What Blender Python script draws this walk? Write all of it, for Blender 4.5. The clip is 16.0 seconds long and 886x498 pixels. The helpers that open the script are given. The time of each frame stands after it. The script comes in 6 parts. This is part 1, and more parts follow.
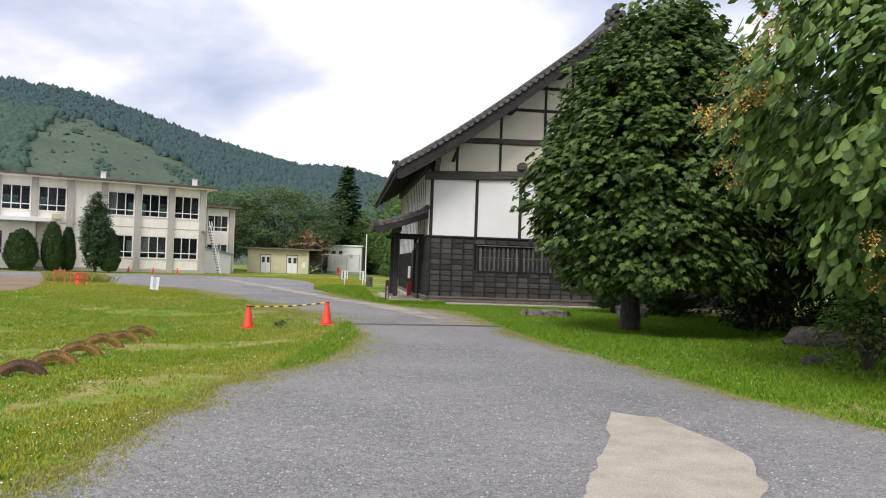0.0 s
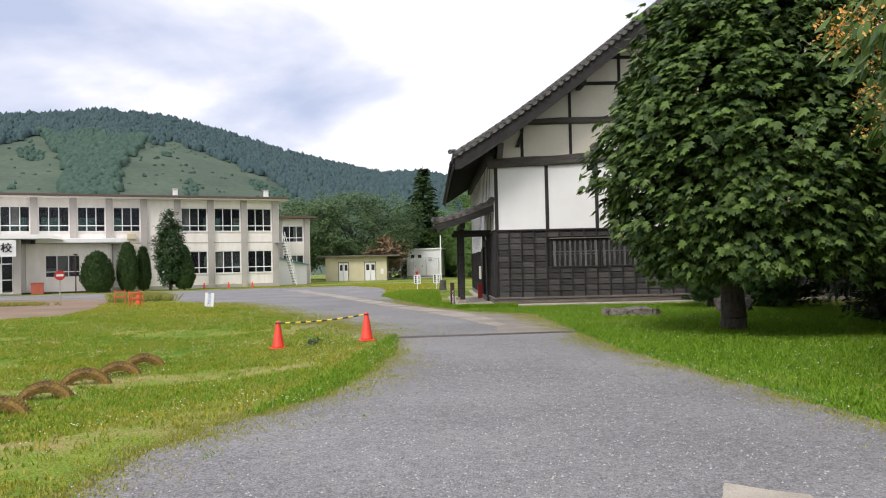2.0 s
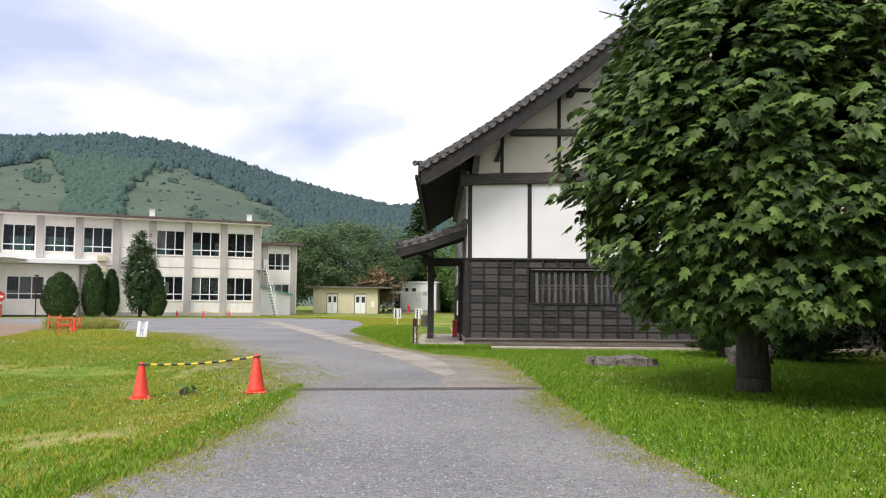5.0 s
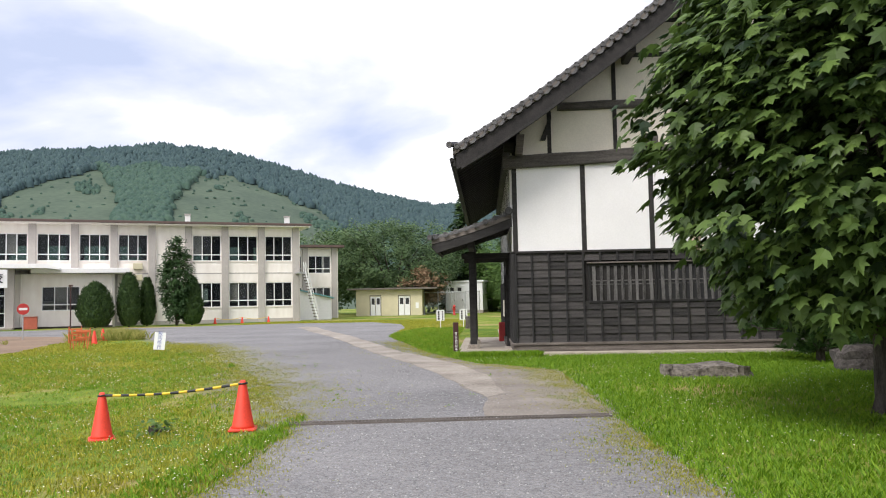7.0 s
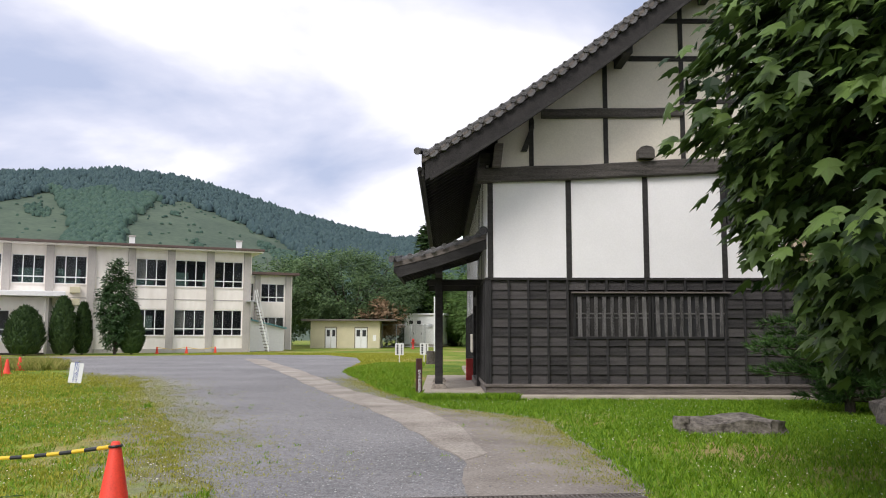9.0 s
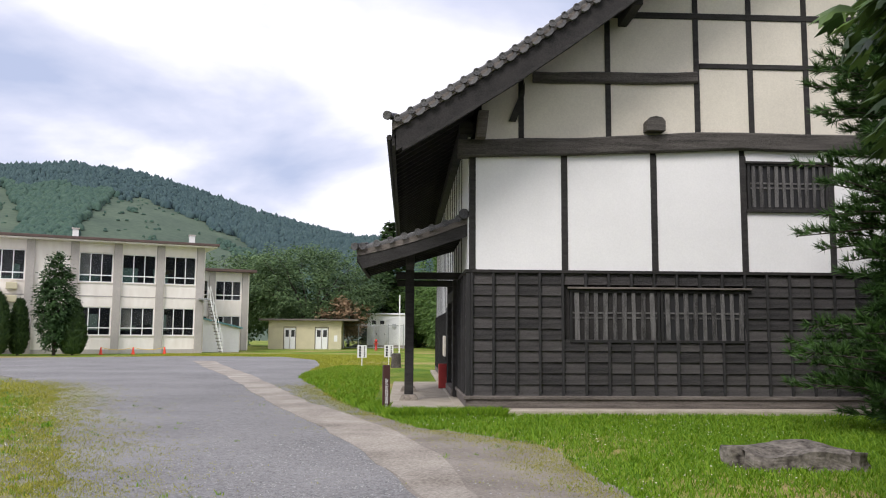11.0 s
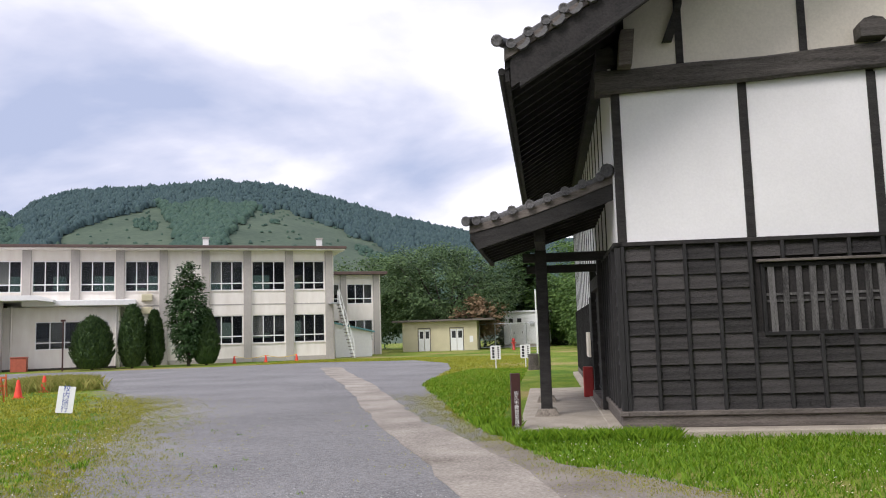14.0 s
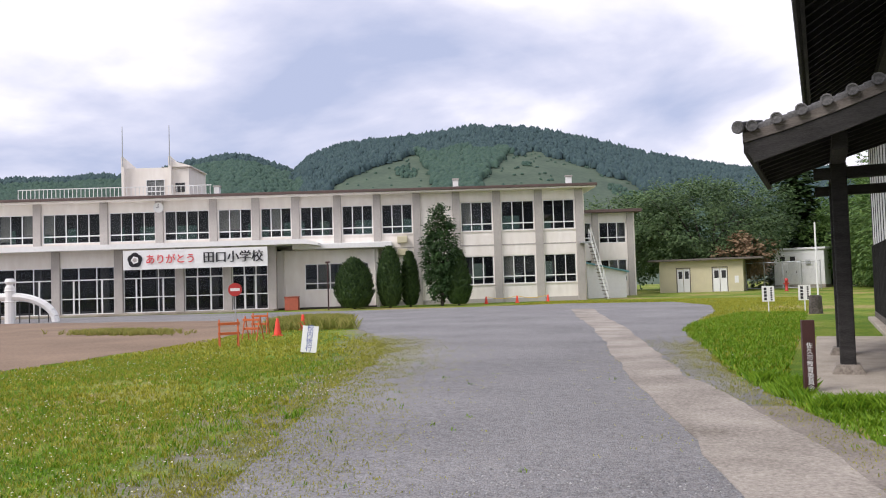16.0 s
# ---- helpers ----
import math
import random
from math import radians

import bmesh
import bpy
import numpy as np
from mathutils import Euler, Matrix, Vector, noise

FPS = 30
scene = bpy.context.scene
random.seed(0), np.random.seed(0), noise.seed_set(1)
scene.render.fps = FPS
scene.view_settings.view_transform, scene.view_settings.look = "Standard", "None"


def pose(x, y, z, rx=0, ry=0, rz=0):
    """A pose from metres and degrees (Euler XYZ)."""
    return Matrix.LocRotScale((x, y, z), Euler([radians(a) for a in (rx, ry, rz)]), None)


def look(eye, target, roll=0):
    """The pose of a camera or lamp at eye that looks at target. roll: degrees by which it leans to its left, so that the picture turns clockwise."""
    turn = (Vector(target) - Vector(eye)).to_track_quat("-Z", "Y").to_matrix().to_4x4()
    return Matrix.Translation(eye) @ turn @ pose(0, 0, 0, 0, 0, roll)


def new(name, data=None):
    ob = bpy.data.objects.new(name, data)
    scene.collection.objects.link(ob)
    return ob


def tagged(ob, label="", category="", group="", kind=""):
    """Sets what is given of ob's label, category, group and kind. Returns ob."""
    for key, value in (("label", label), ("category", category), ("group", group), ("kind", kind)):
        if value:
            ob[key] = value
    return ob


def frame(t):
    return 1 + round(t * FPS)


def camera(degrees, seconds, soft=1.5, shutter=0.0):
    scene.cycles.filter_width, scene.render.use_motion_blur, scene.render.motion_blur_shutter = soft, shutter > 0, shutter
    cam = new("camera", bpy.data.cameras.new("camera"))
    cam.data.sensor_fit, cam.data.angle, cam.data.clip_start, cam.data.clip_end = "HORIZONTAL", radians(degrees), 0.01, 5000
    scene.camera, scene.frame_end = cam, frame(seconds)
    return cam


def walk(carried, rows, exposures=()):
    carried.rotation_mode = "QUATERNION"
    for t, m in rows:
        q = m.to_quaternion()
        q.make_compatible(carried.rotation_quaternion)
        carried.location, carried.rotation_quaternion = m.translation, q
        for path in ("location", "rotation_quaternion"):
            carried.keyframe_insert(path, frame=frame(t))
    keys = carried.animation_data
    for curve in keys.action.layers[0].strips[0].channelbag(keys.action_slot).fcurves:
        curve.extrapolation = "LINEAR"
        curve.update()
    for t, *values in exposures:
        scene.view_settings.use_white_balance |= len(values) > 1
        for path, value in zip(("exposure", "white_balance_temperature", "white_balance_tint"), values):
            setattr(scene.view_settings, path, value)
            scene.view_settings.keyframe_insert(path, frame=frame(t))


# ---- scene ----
cam = camera(56.8, 16.0, soft=1.05)
# the walk: time, eye, a point ahead, lean
PATH = [
    (0, (-0.22, 0.229, 1.627), (-0.206, 2.229, 1.666), 2.0),
    (0.5, (-0.059, 1.131, 1.581), (-0.085, 3.13, 1.63), -0.7),
    (1, (0.135, 2.062, 1.575), (0.069, 4.06, 1.609), -1.2),
    (1.5, (0.334, 2.741, 1.582), (0.211, 4.737, 1.648), 0.4),
    (2, (0.465, 3.615, 1.597), (0.268, 5.605, 1.636), -1.3),
    (2.5, (0.671, 4.366, 1.595), (0.486, 6.355, 1.701), 1.4),
    (3, (0.852, 5.144, 1.58), (0.671, 7.129, 1.74), 0.9),
    (5.5, (1.455, 9.155, 1.488), (1.21, 11.137, 1.581), 0.2),
    (6, (1.367, 9.991, 1.507), (1.026, 11.961, 1.565), -1.6),
    (6.5, (1.329, 10.677, 1.54), (1.007, 12.649, 1.624), -0.3),
    (7, (1.197, 11.455, 1.555), (0.87, 13.424, 1.679), -1.1),
    (7.5, (1.122, 12.118, 1.528), (0.839, 14.093, 1.667), 0.6),
    (8, (0.972, 12.952, 1.522), (0.658, 14.923, 1.655), -0.1),
    (8.5, (0.711, 13.844, 1.544), (0.423, 15.813, 1.751), -1.0),
    (9, (0.581, 14.474, 1.519), (0.354, 16.45, 1.724), 0.1),
    (9.5, (0.41, 15.258, 1.543), (0.149, 17.225, 1.795), -0.1),
    (10, (0.264, 16.08, 1.536), (0.084, 18.059, 1.761), 0.9),
    (12.5, (-0.138, 19.542, 1.578), (-0.232, 21.529, 1.78), -0.7),
    (13, (-0.135, 20.186, 1.551), (-0.218, 22.171, 1.782), -1.8),
    (13.5, (-0.169, 20.757, 1.544), (-0.368, 22.73, 1.805), -0.6),
    (14, (-0.293, 21.4, 1.554), (-0.756, 23.335, 1.761), -1.7),
    (14.5, (-0.502, 21.822, 1.557), (-1.302, 23.641, 1.781), -0.8),
    (15, (-0.577, 22.219, 1.517), (-1.445, 24.012, 1.701), -1.3),
    (15.5, (-0.722, 22.799, 1.504), (-1.628, 24.577, 1.631), 0.3),
    (16, (-0.844, 23.383, 1.501), (-1.879, 25.092, 1.584), -1.8),
]
walk(cam, [(t, look(eye, ahead, lean)) for t, eye, ahead, lean in PATH], [(0, 0.01, 6500, 10), (3, 0.11, 6500, 11), (5.5, 0.26, 6500, 11), (8, 0.21, 6500, 11), (9, -0.02, 6450, 12), (9.5, 0.04, 6400, 12), (10, 0, 6380, 13), (12.5, 0.03, 6400, 12), (13, -0.02, 6350, 13), (14, -0.06, 6350, 14), (15, -0.25, 6300, 14), (16, -0.07, 6400, 15)])

from mathutils import kdtree

# ---- world and light ----
SUN_EL, SUN_AZ = 47.0, 205.0
world = bpy.data.worlds.new("world")
scene.world = world
world.use_nodes = True


def build_world():
    nt = world.node_tree
    for n in list(nt.nodes):
        nt.nodes.remove(n)
    N, L = nt.nodes.new, nt.links.new
    out, bg = N("ShaderNodeOutputWorld"), N("ShaderNodeBackground")
    sky = N("ShaderNodeTexSky")
    sky.sky_type, sky.sun_disc = "NISHITA", False
    sky.sun_elevation, sky.sun_rotation = radians(SUN_EL), radians(SUN_AZ)
    sky.air_density, sky.dust_density, sky.ozone_density = 1.0, 2.0, 1.0
    co = N("ShaderNodeTexCoord")
    sep = N("ShaderNodeSeparateXYZ")
    L(co.outputs["Generated"], sep.inputs[0])
    # a cloud deck seen in perspective: direction divided by its height
    zc = N("ShaderNodeMath"); zc.operation = "MAXIMUM"; zc.inputs[1].default_value = 0.0
    L(sep.outputs[2], zc.inputs[0])
    za = N("ShaderNodeMath"); za.operation = "ADD"; za.inputs[1].default_value = 0.30
    L(zc.outputs[0], za.inputs[0])
    dv = N("ShaderNodeVectorMath"); dv.operation = "DIVIDE"
    cb = N("ShaderNodeCombineXYZ")
    for i in range(3):
        L(za.outputs[0], cb.inputs[i])
    L(co.outputs["Generated"], dv.inputs[0]); L(cb.outputs[0], dv.inputs[1])
    mp = N("ShaderNodeMapping")
    mp.inputs["Location"].default_value = (1.15, 0.35, 0.0)
    mp.inputs["Scale"].default_value = (0.9, 1.0, 0.8)
    L(dv.outputs[0], mp.inputs["Vector"])
    n1 = N("ShaderNodeTexNoise")
    n1.inputs["Scale"].default_value, n1.inputs["Detail"].default_value = 1.25, 7.0
    n1.inputs["Roughness"].default_value, n1.inputs["Distortion"].default_value = 0.5, 0.25
    L(mp.outputs[0], n1.inputs["Vector"])
    ramp = N("ShaderNodeValToRGB")
    e = ramp.color_ramp.elements
    e[0].position, e[0].color = 0.39, (0.53, 0.60, 0.80, 1)
    e[1].position, e[1].color = 0.555, (1.12, 1.11, 1.15, 1)
    m = e.new(0.475); m.color = (0.77, 0.80, 0.95, 1)
    L(n1.outputs["Fac"], ramp.inputs[0])
    cl = N("ShaderNodeMix"); cl.data_type = "RGBA"; cl.inputs[0].default_value = 0.88
    gain = N("ShaderNodeVectorMath"); gain.operation = "SCALE"; gain.inputs["Scale"].default_value = 12.0
    L(ramp.outputs[0], gain.inputs[0])
    L(sky.outputs[0], cl.inputs[6]); L(gain.outputs[0], cl.inputs[7])
    L(cl.outputs[2], bg.inputs[0])
    bg.inputs[1].default_value = 0.091
    L(bg.outputs[0], out.inputs[0])


build_world()
sun = new("sun", bpy.data.lights.new("sun", "SUN"))
sun.data.energy, sun.data.angle, sun.data.color = 2.65, radians(22), (1.0, 0.96, 0.9)
sun.matrix_world = pose(0, 0, 40, 90 - SUN_EL, 0, 180 - SUN_AZ)


# ---- materials ----
def mat(name, col, rough=0.8, metal=0.0, var=0.25, scale=6.0, fine=60.0, bump=0.15, tint=None, random=0.0, stretch=(1, 1, 1), spec=0.5, island=0.0):
    """A surface with variation at two scales, a little relief, and a tone of its own per piece."""
    m = bpy.data.materials.new(name)
    m.use_nodes = True
    nt = m.node_tree
    N, L = nt.nodes.new, nt.links.new
    b = nt.nodes["Principled BSDF"]
    b.inputs["Roughness"].default_value, b.inputs["Metallic"].default_value = rough, metal
    b.inputs["Specular IOR Level"].default_value = spec
    co = N("ShaderNodeTexCoord")
    mp = N("ShaderNodeMapping")
    mp.inputs["Scale"].default_value = stretch
    L(co.outputs["Object"], mp.inputs["Vector"])
    a, f = N("ShaderNodeTexNoise"), N("ShaderNodeTexNoise")
    a.inputs["Scale"].default_value, a.inputs["Detail"].default_value = scale, 4
    f.inputs["Scale"].default_value, f.inputs["Detail"].default_value = fine, 3
    L(mp.outputs[0], a.inputs["Vector"]); L(mp.outputs[0], f.inputs["Vector"])
    sm = N("ShaderNodeMath"); sm.operation = "ADD"
    L(a.outputs["Fac"], sm.inputs[0]); L(f.outputs["Fac"], sm.inputs[1])
    last = sm
    if random or island:
        r = N("ShaderNodeObjectInfo") if random else N("ShaderNodeNewGeometry")
        k = N("ShaderNodeMath"); k.operation = "MULTIPLY_ADD"
        k.inputs[1].default_value = random or island
        L(r.outputs["Random" if random else "Random Per Island"], k.inputs[0])
        L(sm.outputs[0], k.inputs[2])
        off = N("ShaderNodeMath"); off.operation = "SUBTRACT"; off.inputs[1].default_value = (random or island) / 2
        L(k.outputs[0], off.inputs[0])
        last = off
    mr = N("ShaderNodeMapRange")
    mr.inputs["From Min"].default_value, mr.inputs["From Max"].default_value = 0.65, 1.35
    L(last.outputs[0], mr.inputs["Value"])
    mx = N("ShaderNodeMix"); mx.data_type = "RGBA"
    lo = [c * (1 - var) for c in col]
    hi = list(tint) if tint else [min(1, c * (1 + var)) for c in col]
    mx.inputs[6].default_value, mx.inputs[7].default_value = (*lo, 1), (*hi, 1)
    L(mr.outputs[0], mx.inputs[0])
    L(mx.outputs[2], b.inputs["Base Color"])
    if bump:
        bp = N("ShaderNodeBump")
        bp.inputs["Strength"].default_value, bp.inputs["Distance"].default_value = bump, 0.02
        L(f.outputs["Fac"], bp.inputs["Height"])
        L(bp.outputs[0], b.inputs["Normal"])
    return m


def leaf_mat(name, lo, hi, rough=0.5, glow=0.25):
    """Leaves: a tone of their own each, with some light coming through."""
    m = bpy.data.materials.new(name)
    m.use_nodes = True
    nt = m.node_tree
    N, L = nt.nodes.new, nt.links.new
    b, out = nt.nodes["Principled BSDF"], nt.nodes["Material Output"]
    g = N("ShaderNodeNewGeometry")
    mx = N("ShaderNodeMix"); mx.data_type = "RGBA"
    mx.inputs[6].default_value, mx.inputs[7].default_value = (*lo, 1), (*hi, 1)
    L(g.outputs["Random Per Island"], mx.inputs[0])
    L(mx.outputs[2], b.inputs["Base Color"])
    b.inputs["Roughness"].default_value = rough
    b.inputs["Specular IOR Level"].default_value = 0.3
    tr = N("ShaderNodeBsdfTranslucent")
    L(mx.outputs[2], tr.inputs[0])
    ms = N("ShaderNodeMixShader"); ms.inputs[0].default_value = glow
    L(b.outputs[0], ms.inputs[1]); L(tr.outputs[0], ms.inputs[2])
    L(ms.outputs[0], out.inputs[0])
    return m


def glass_mat(name, col, clear):
    m = bpy.data.materials.new(name)
    m.use_nodes = True
    nt = m.node_tree
    N, L = nt.nodes.new, nt.links.new
    b, out = nt.nodes["Principled BSDF"], nt.nodes["Material Output"]
    b.inputs["Base Color"].default_value, b.inputs["Roughness"].default_value = (*col, 1), 0.04
    t = N("ShaderNodeBsdfTransparent"); t.inputs[0].default_value = (0.85, 0.88, 0.9, 1)
    ms = N("ShaderNodeMixShader"); ms.inputs[0].default_value = clear
    L(b.outputs[0], ms.inputs[1]); L(t.outputs[0], ms.inputs[2])
    L(ms.outputs[0], out.inputs[0])
    return m


def gravel_mat(name, lo, hi, scale):
    """Crushed stone: cells of many greys with dark gaps, worn smoother and paler in broad tracks."""
    m = bpy.data.materials.new(name)
    m.use_nodes = True
    nt = m.node_tree
    N, L = nt.nodes.new, nt.links.new
    b = nt.nodes["Principled BSDF"]
    b.inputs["Roughness"].default_value = 0.95
    b.inputs["Specular IOR Level"].default_value = 0.2
    co = N("ShaderNodeTexCoord")
    v, v2 = N("ShaderNodeTexVoronoi"), N("ShaderNodeTexVoronoi")
    v.inputs["Scale"].default_value, v2.inputs["Scale"].default_value = scale, scale * 0.38
    big, mid = N("ShaderNodeTexNoise"), N("ShaderNodeTexNoise")
    big.inputs["Scale"].default_value, big.inputs["Detail"].default_value = 0.35, 5
    mid.inputs["Scale"].default_value, mid.inputs["Detail"].default_value = 7.0, 6
    for n in (v, v2, big, mid):
        L(co.outputs["Object"], n.inputs["Vector"])
    sep, sep2 = N("ShaderNodeSeparateColor"), N("ShaderNodeSeparateColor")
    L(v.outputs["Color"], sep.inputs[0]); L(v2.outputs["Color"], sep2.inputs[0])

    def madd(a, k, c):
        n = N("ShaderNodeMath"); n.operation = "MULTIPLY_ADD"; n.inputs[1].default_value = k
        L(a, n.inputs[0])
        if isinstance(c, float):
            n.inputs[2].default_value = c
        else:
            L(c, n.inputs[2])
        return n.outputs[0]
    f = madd(sep.outputs[0], 0.55, -0.36)
    f = madd(sep2.outputs[0], 0.22, f)
    f = madd(mid.outputs["Fac"], 0.42, f)
    f = madd(big.outputs["Fac"], 0.80, f)
    f = madd(v.outputs["Distance"], -0.32, f)
    mx = N("ShaderNodeMix"); mx.data_type = "RGBA"
    mx.inputs[6].default_value, mx.inputs[7].default_value = (*lo, 1), (*hi, 1)
    L(f, mx.inputs[0])
    warm = N("ShaderNodeMix"); warm.data_type = "RGBA"; warm.blend_type = "MULTIPLY"
    warm.inputs[7].default_value = (1.0, 0.94, 0.88, 1)
    L(sep.outputs[1], warm.inputs[0]); L(mx.outputs[2], warm.inputs[6])
    L(warm.outputs[2], b.inputs["Base Color"])
    bp = N("ShaderNodeBump")
    bp.inputs["Strength"].default_value, bp.inputs["Distance"].default_value = 0.9, 0.012
    bp.invert = True
    L(v.outputs["Distance"], bp.inputs["Height"]); L(bp.outputs[0], b.inputs["Normal"])
    return m


def ground_mat(name):
    """Clover turf that runs from green to straw, with worn earthy spots."""
    m = bpy.data.materials.new(name)
    m.use_nodes = True
    nt = m.node_tree
    N, L = nt.nodes.new, nt.links.new
    b = nt.nodes["Principled BSDF"]
    b.inputs["Roughness"].default_value = 0.95
    b.inputs["Specular IOR Level"].default_value = 0.15
    co = N("ShaderNodeTexCoord")
    big, mid, fine = N("ShaderNodeTexNoise"), N("ShaderNodeTexNoise"), N("ShaderNodeTexNoise")
    for n, s, d in ((big, 0.22, 6), (mid, 2.2, 5), (fine, 42.0, 3)):
        n.inputs["Scale"].default_value, n.inputs["Detail"].default_value = s, d
        L(co.outputs["Object"], n.inputs["Vector"])
    r1 = N("ShaderNodeValToRGB")
    e = r1.color_ramp.elements
    e[0].position, e[0].color = 0.36, (0.10, 0.19, 0.018, 1)
    e[1].position, e[1].color = 0.66, (0.36, 0.29, 0.12, 1)
    k = e.new(0.50); k.color = (0.20, 0.265, 0.035, 1)
    sm = N("ShaderNodeMath"); sm.operation = "MULTIPLY_ADD"; sm.inputs[1].default_value = 0.35
    sb = N("ShaderNodeMath"); sb.operation = "SUBTRACT"; sb.inputs[1].default_value = 0.175
    L(mid.outputs["Fac"], sm.inputs[0]); L(big.outputs["Fac"], sm.inputs[2]); L(sm.outputs[0], sb.inputs[0])
    L(sb.outputs[0], r1.inputs[0])
    mr = N("ShaderNodeMapRange")
    mr.inputs["From Min"].default_value, mr.inputs["From Max"].default_value = 0.35, 0.65
    mr.inputs["To Min"].default_value, mr.inputs["To Max"].default_value = 0.5, 1.35
    L(fine.outputs["Fac"], mr.inputs["Value"])
    sc = N("ShaderNodeVectorMath"); sc.operation = "SCALE"
    L(r1.outputs[0], sc.inputs[0]); L(mr.outputs[0], sc.inputs["Scale"])
    L(sc.outputs[0], b.inputs["Base Color"])
    bp = N("ShaderNodeBump")
    bp.inputs["Strength"].default_value, bp.inputs["Distance"].default_value = 0.8, 0.03
    L(fine.outputs["Fac"], bp.inputs["Height"]); L(bp.outputs[0], b.inputs["Normal"])
    return m


GRASS = ground_mat("clover_turf")


def worn_margin(m):
    """Gravel shows through the turf where the ground is worn, in ragged patches."""
    nt = m.node_tree
    N, L = nt.nodes.new, nt.links.new
    b = nt.nodes["Principled BSDF"]
    turf = b.inputs["Base Color"].links[0].from_socket
    co, at = N("ShaderNodeTexCoord"), N("ShaderNodeAttribute")
    at.attribute_name = "worn"
    n1, v = N("ShaderNodeTexNoise"), N("ShaderNodeTexVoronoi")
    n1.inputs["Scale"].default_value, n1.inputs["Detail"].default_value = 1.4, 8
    v.inputs["Scale"].default_value = 55.0
    L(co.outputs["Object"], n1.inputs["Vector"]); L(co.outputs["Object"], v.inputs["Vector"])
    k = N("ShaderNodeMath"); k.operation = "MULTIPLY_ADD"; k.inputs[1].default_value = 1.8
    L(n1.outputs["Fac"], k.inputs[0]); L(at.outputs["Fac"], k.inputs[2])
    mr = N("ShaderNodeMapRange")
    mr.inputs["From Min"].default_value, mr.inputs["From Max"].default_value = 1.25, 1.75
    L(k.outputs[0], mr.inputs["Value"])
    on = N("ShaderNodeMath"); on.operation = "MULTIPLY"
    gt = N("ShaderNodeMath"); gt.operation = "GREATER_THAN"; gt.inputs[1].default_value = 0.02
    L(at.outputs["Fac"], gt.inputs[0]); L(gt.outputs[0], on.inputs[0]); L(mr.outputs[0], on.inputs[1])
    stone = N("ShaderNodeMix"); stone.data_type = "RGBA"
    stone.inputs[6].default_value, stone.inputs[7].default_value = (0.16, 0.152, 0.115, 1), (0.29, 0.275, 0.22, 1)
    sep = N("ShaderNodeSeparateColor")
    L(v.outputs["Color"], sep.inputs[0]); L(sep.outputs[0], stone.inputs[0])
    mx = N("ShaderNodeMix"); mx.data_type = "RGBA"
    L(on.outputs[0], mx.inputs[0]); L(turf, mx.inputs[6]); L(stone.outputs[2], mx.inputs[7])
    L(mx.outputs[2], b.inputs["Base Color"])


worn_margin(GRASS)
BLADE = leaf_mat("grass_blades", (0.09, 0.21, 0.008), (0.25, 0.40, 0.025), 0.6, 0.35)
LAWN = leaf_mat("lawn_blades", (0.205, 0.235, 0.016), (0.46, 0.435, 0.055), 0.6, 0.35)
DRYBLADE = leaf_mat("dry_grass", (0.22, 0.25, 0.05), (0.42, 0.38, 0.12), 0.7, 0.35)
CLOVER = mat("clover_flower", (0.78, 0.76, 0.60), 0.9, var=0.1, bump=0)
GRAVEL = gravel_mat("gravel", (0.135, 0.137, 0.145), (0.37, 0.37, 0.38), 62.0)
STONELET = mat("gravel_stones", (0.24, 0.24, 0.245), 0.9, var=0.3, scale=3, fine=40, bump=0.2, island=0.9, tint=(0.46, 0.45, 0.44))
CONCRETE = mat("worn_concrete", (0.27, 0.232, 0.19), 0.92, var=0.4, scale=0.9, fine=30, bump=0.7, tint=(0.47, 0.42, 0.365))
PATCH = mat("pale_slab", (0.40, 0.35, 0.285), 0.92, var=0.22, scale=2.5, fine=55, bump=0.7, tint=(0.52, 0.46, 0.385))
DIRT = mat("bare_earth", (0.20, 0.135, 0.088), 0.95, var=0.3, scale=0.35, fine=14, bump=0.6, tint=(0.31, 0.215, 0.145))
PLASTER = mat("white_plaster", (0.80, 0.79, 0.79), 0.9, var=0.045, scale=1.2, fine=30, bump=0.08)
OLDPLASTER = mat("cream_plaster", (0.66, 0.615, 0.525), 0.92, var=0.09, scale=1.0, fine=30, bump=0.1)
TIMBER = mat("weathered_beam", (0.015, 0.0138, 0.0135), 0.85, var=0.45, scale=2.2, fine=30, bump=0.6, tint=(0.048, 0.044, 0.042), stretch=(1, 1, 6))
BEAMWOOD = mat("grey_beam", (0.036, 0.031, 0.028), 0.85, var=0.5, scale=1.6, fine=26, bump=0.7, tint=(0.145, 0.13, 0.118), stretch=(0.6, 4, 8))
BOARD = mat("dark_siding", (0.011, 0.0105, 0.012), 0.72, var=0.5, scale=2.0, fine=22, bump=0.9, tint=(0.088, 0.080, 0.078), stretch=(1, 4, 9), random=0.45)
BATTEN = mat("dark_batten", (0.010, 0.0095, 0.010), 0.75, var=0.4, scale=3.0, fine=30, bump=0.4, tint=(0.028, 0.0265, 0.0265), stretch=(5, 5, 0.7), random=0.3)
LATTICE = mat("lattice_wood", (0.040, 0.037, 0.037), 0.85, var=0.5, scale=5, fine=40, bump=0.5, tint=(0.165, 0.158, 0.155), stretch=(4, 4, 0.6), random=0.4)
SILL = mat("sill_timber", (0.11, 0.092, 0.080), 0.85, var=0.45, scale=2.5, fine=30, bump=0.6, tint=(0.23, 0.20, 0.178), stretch=(0.7, 5, 8))
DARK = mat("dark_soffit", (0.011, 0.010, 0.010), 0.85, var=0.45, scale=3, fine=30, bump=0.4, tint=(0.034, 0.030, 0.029))
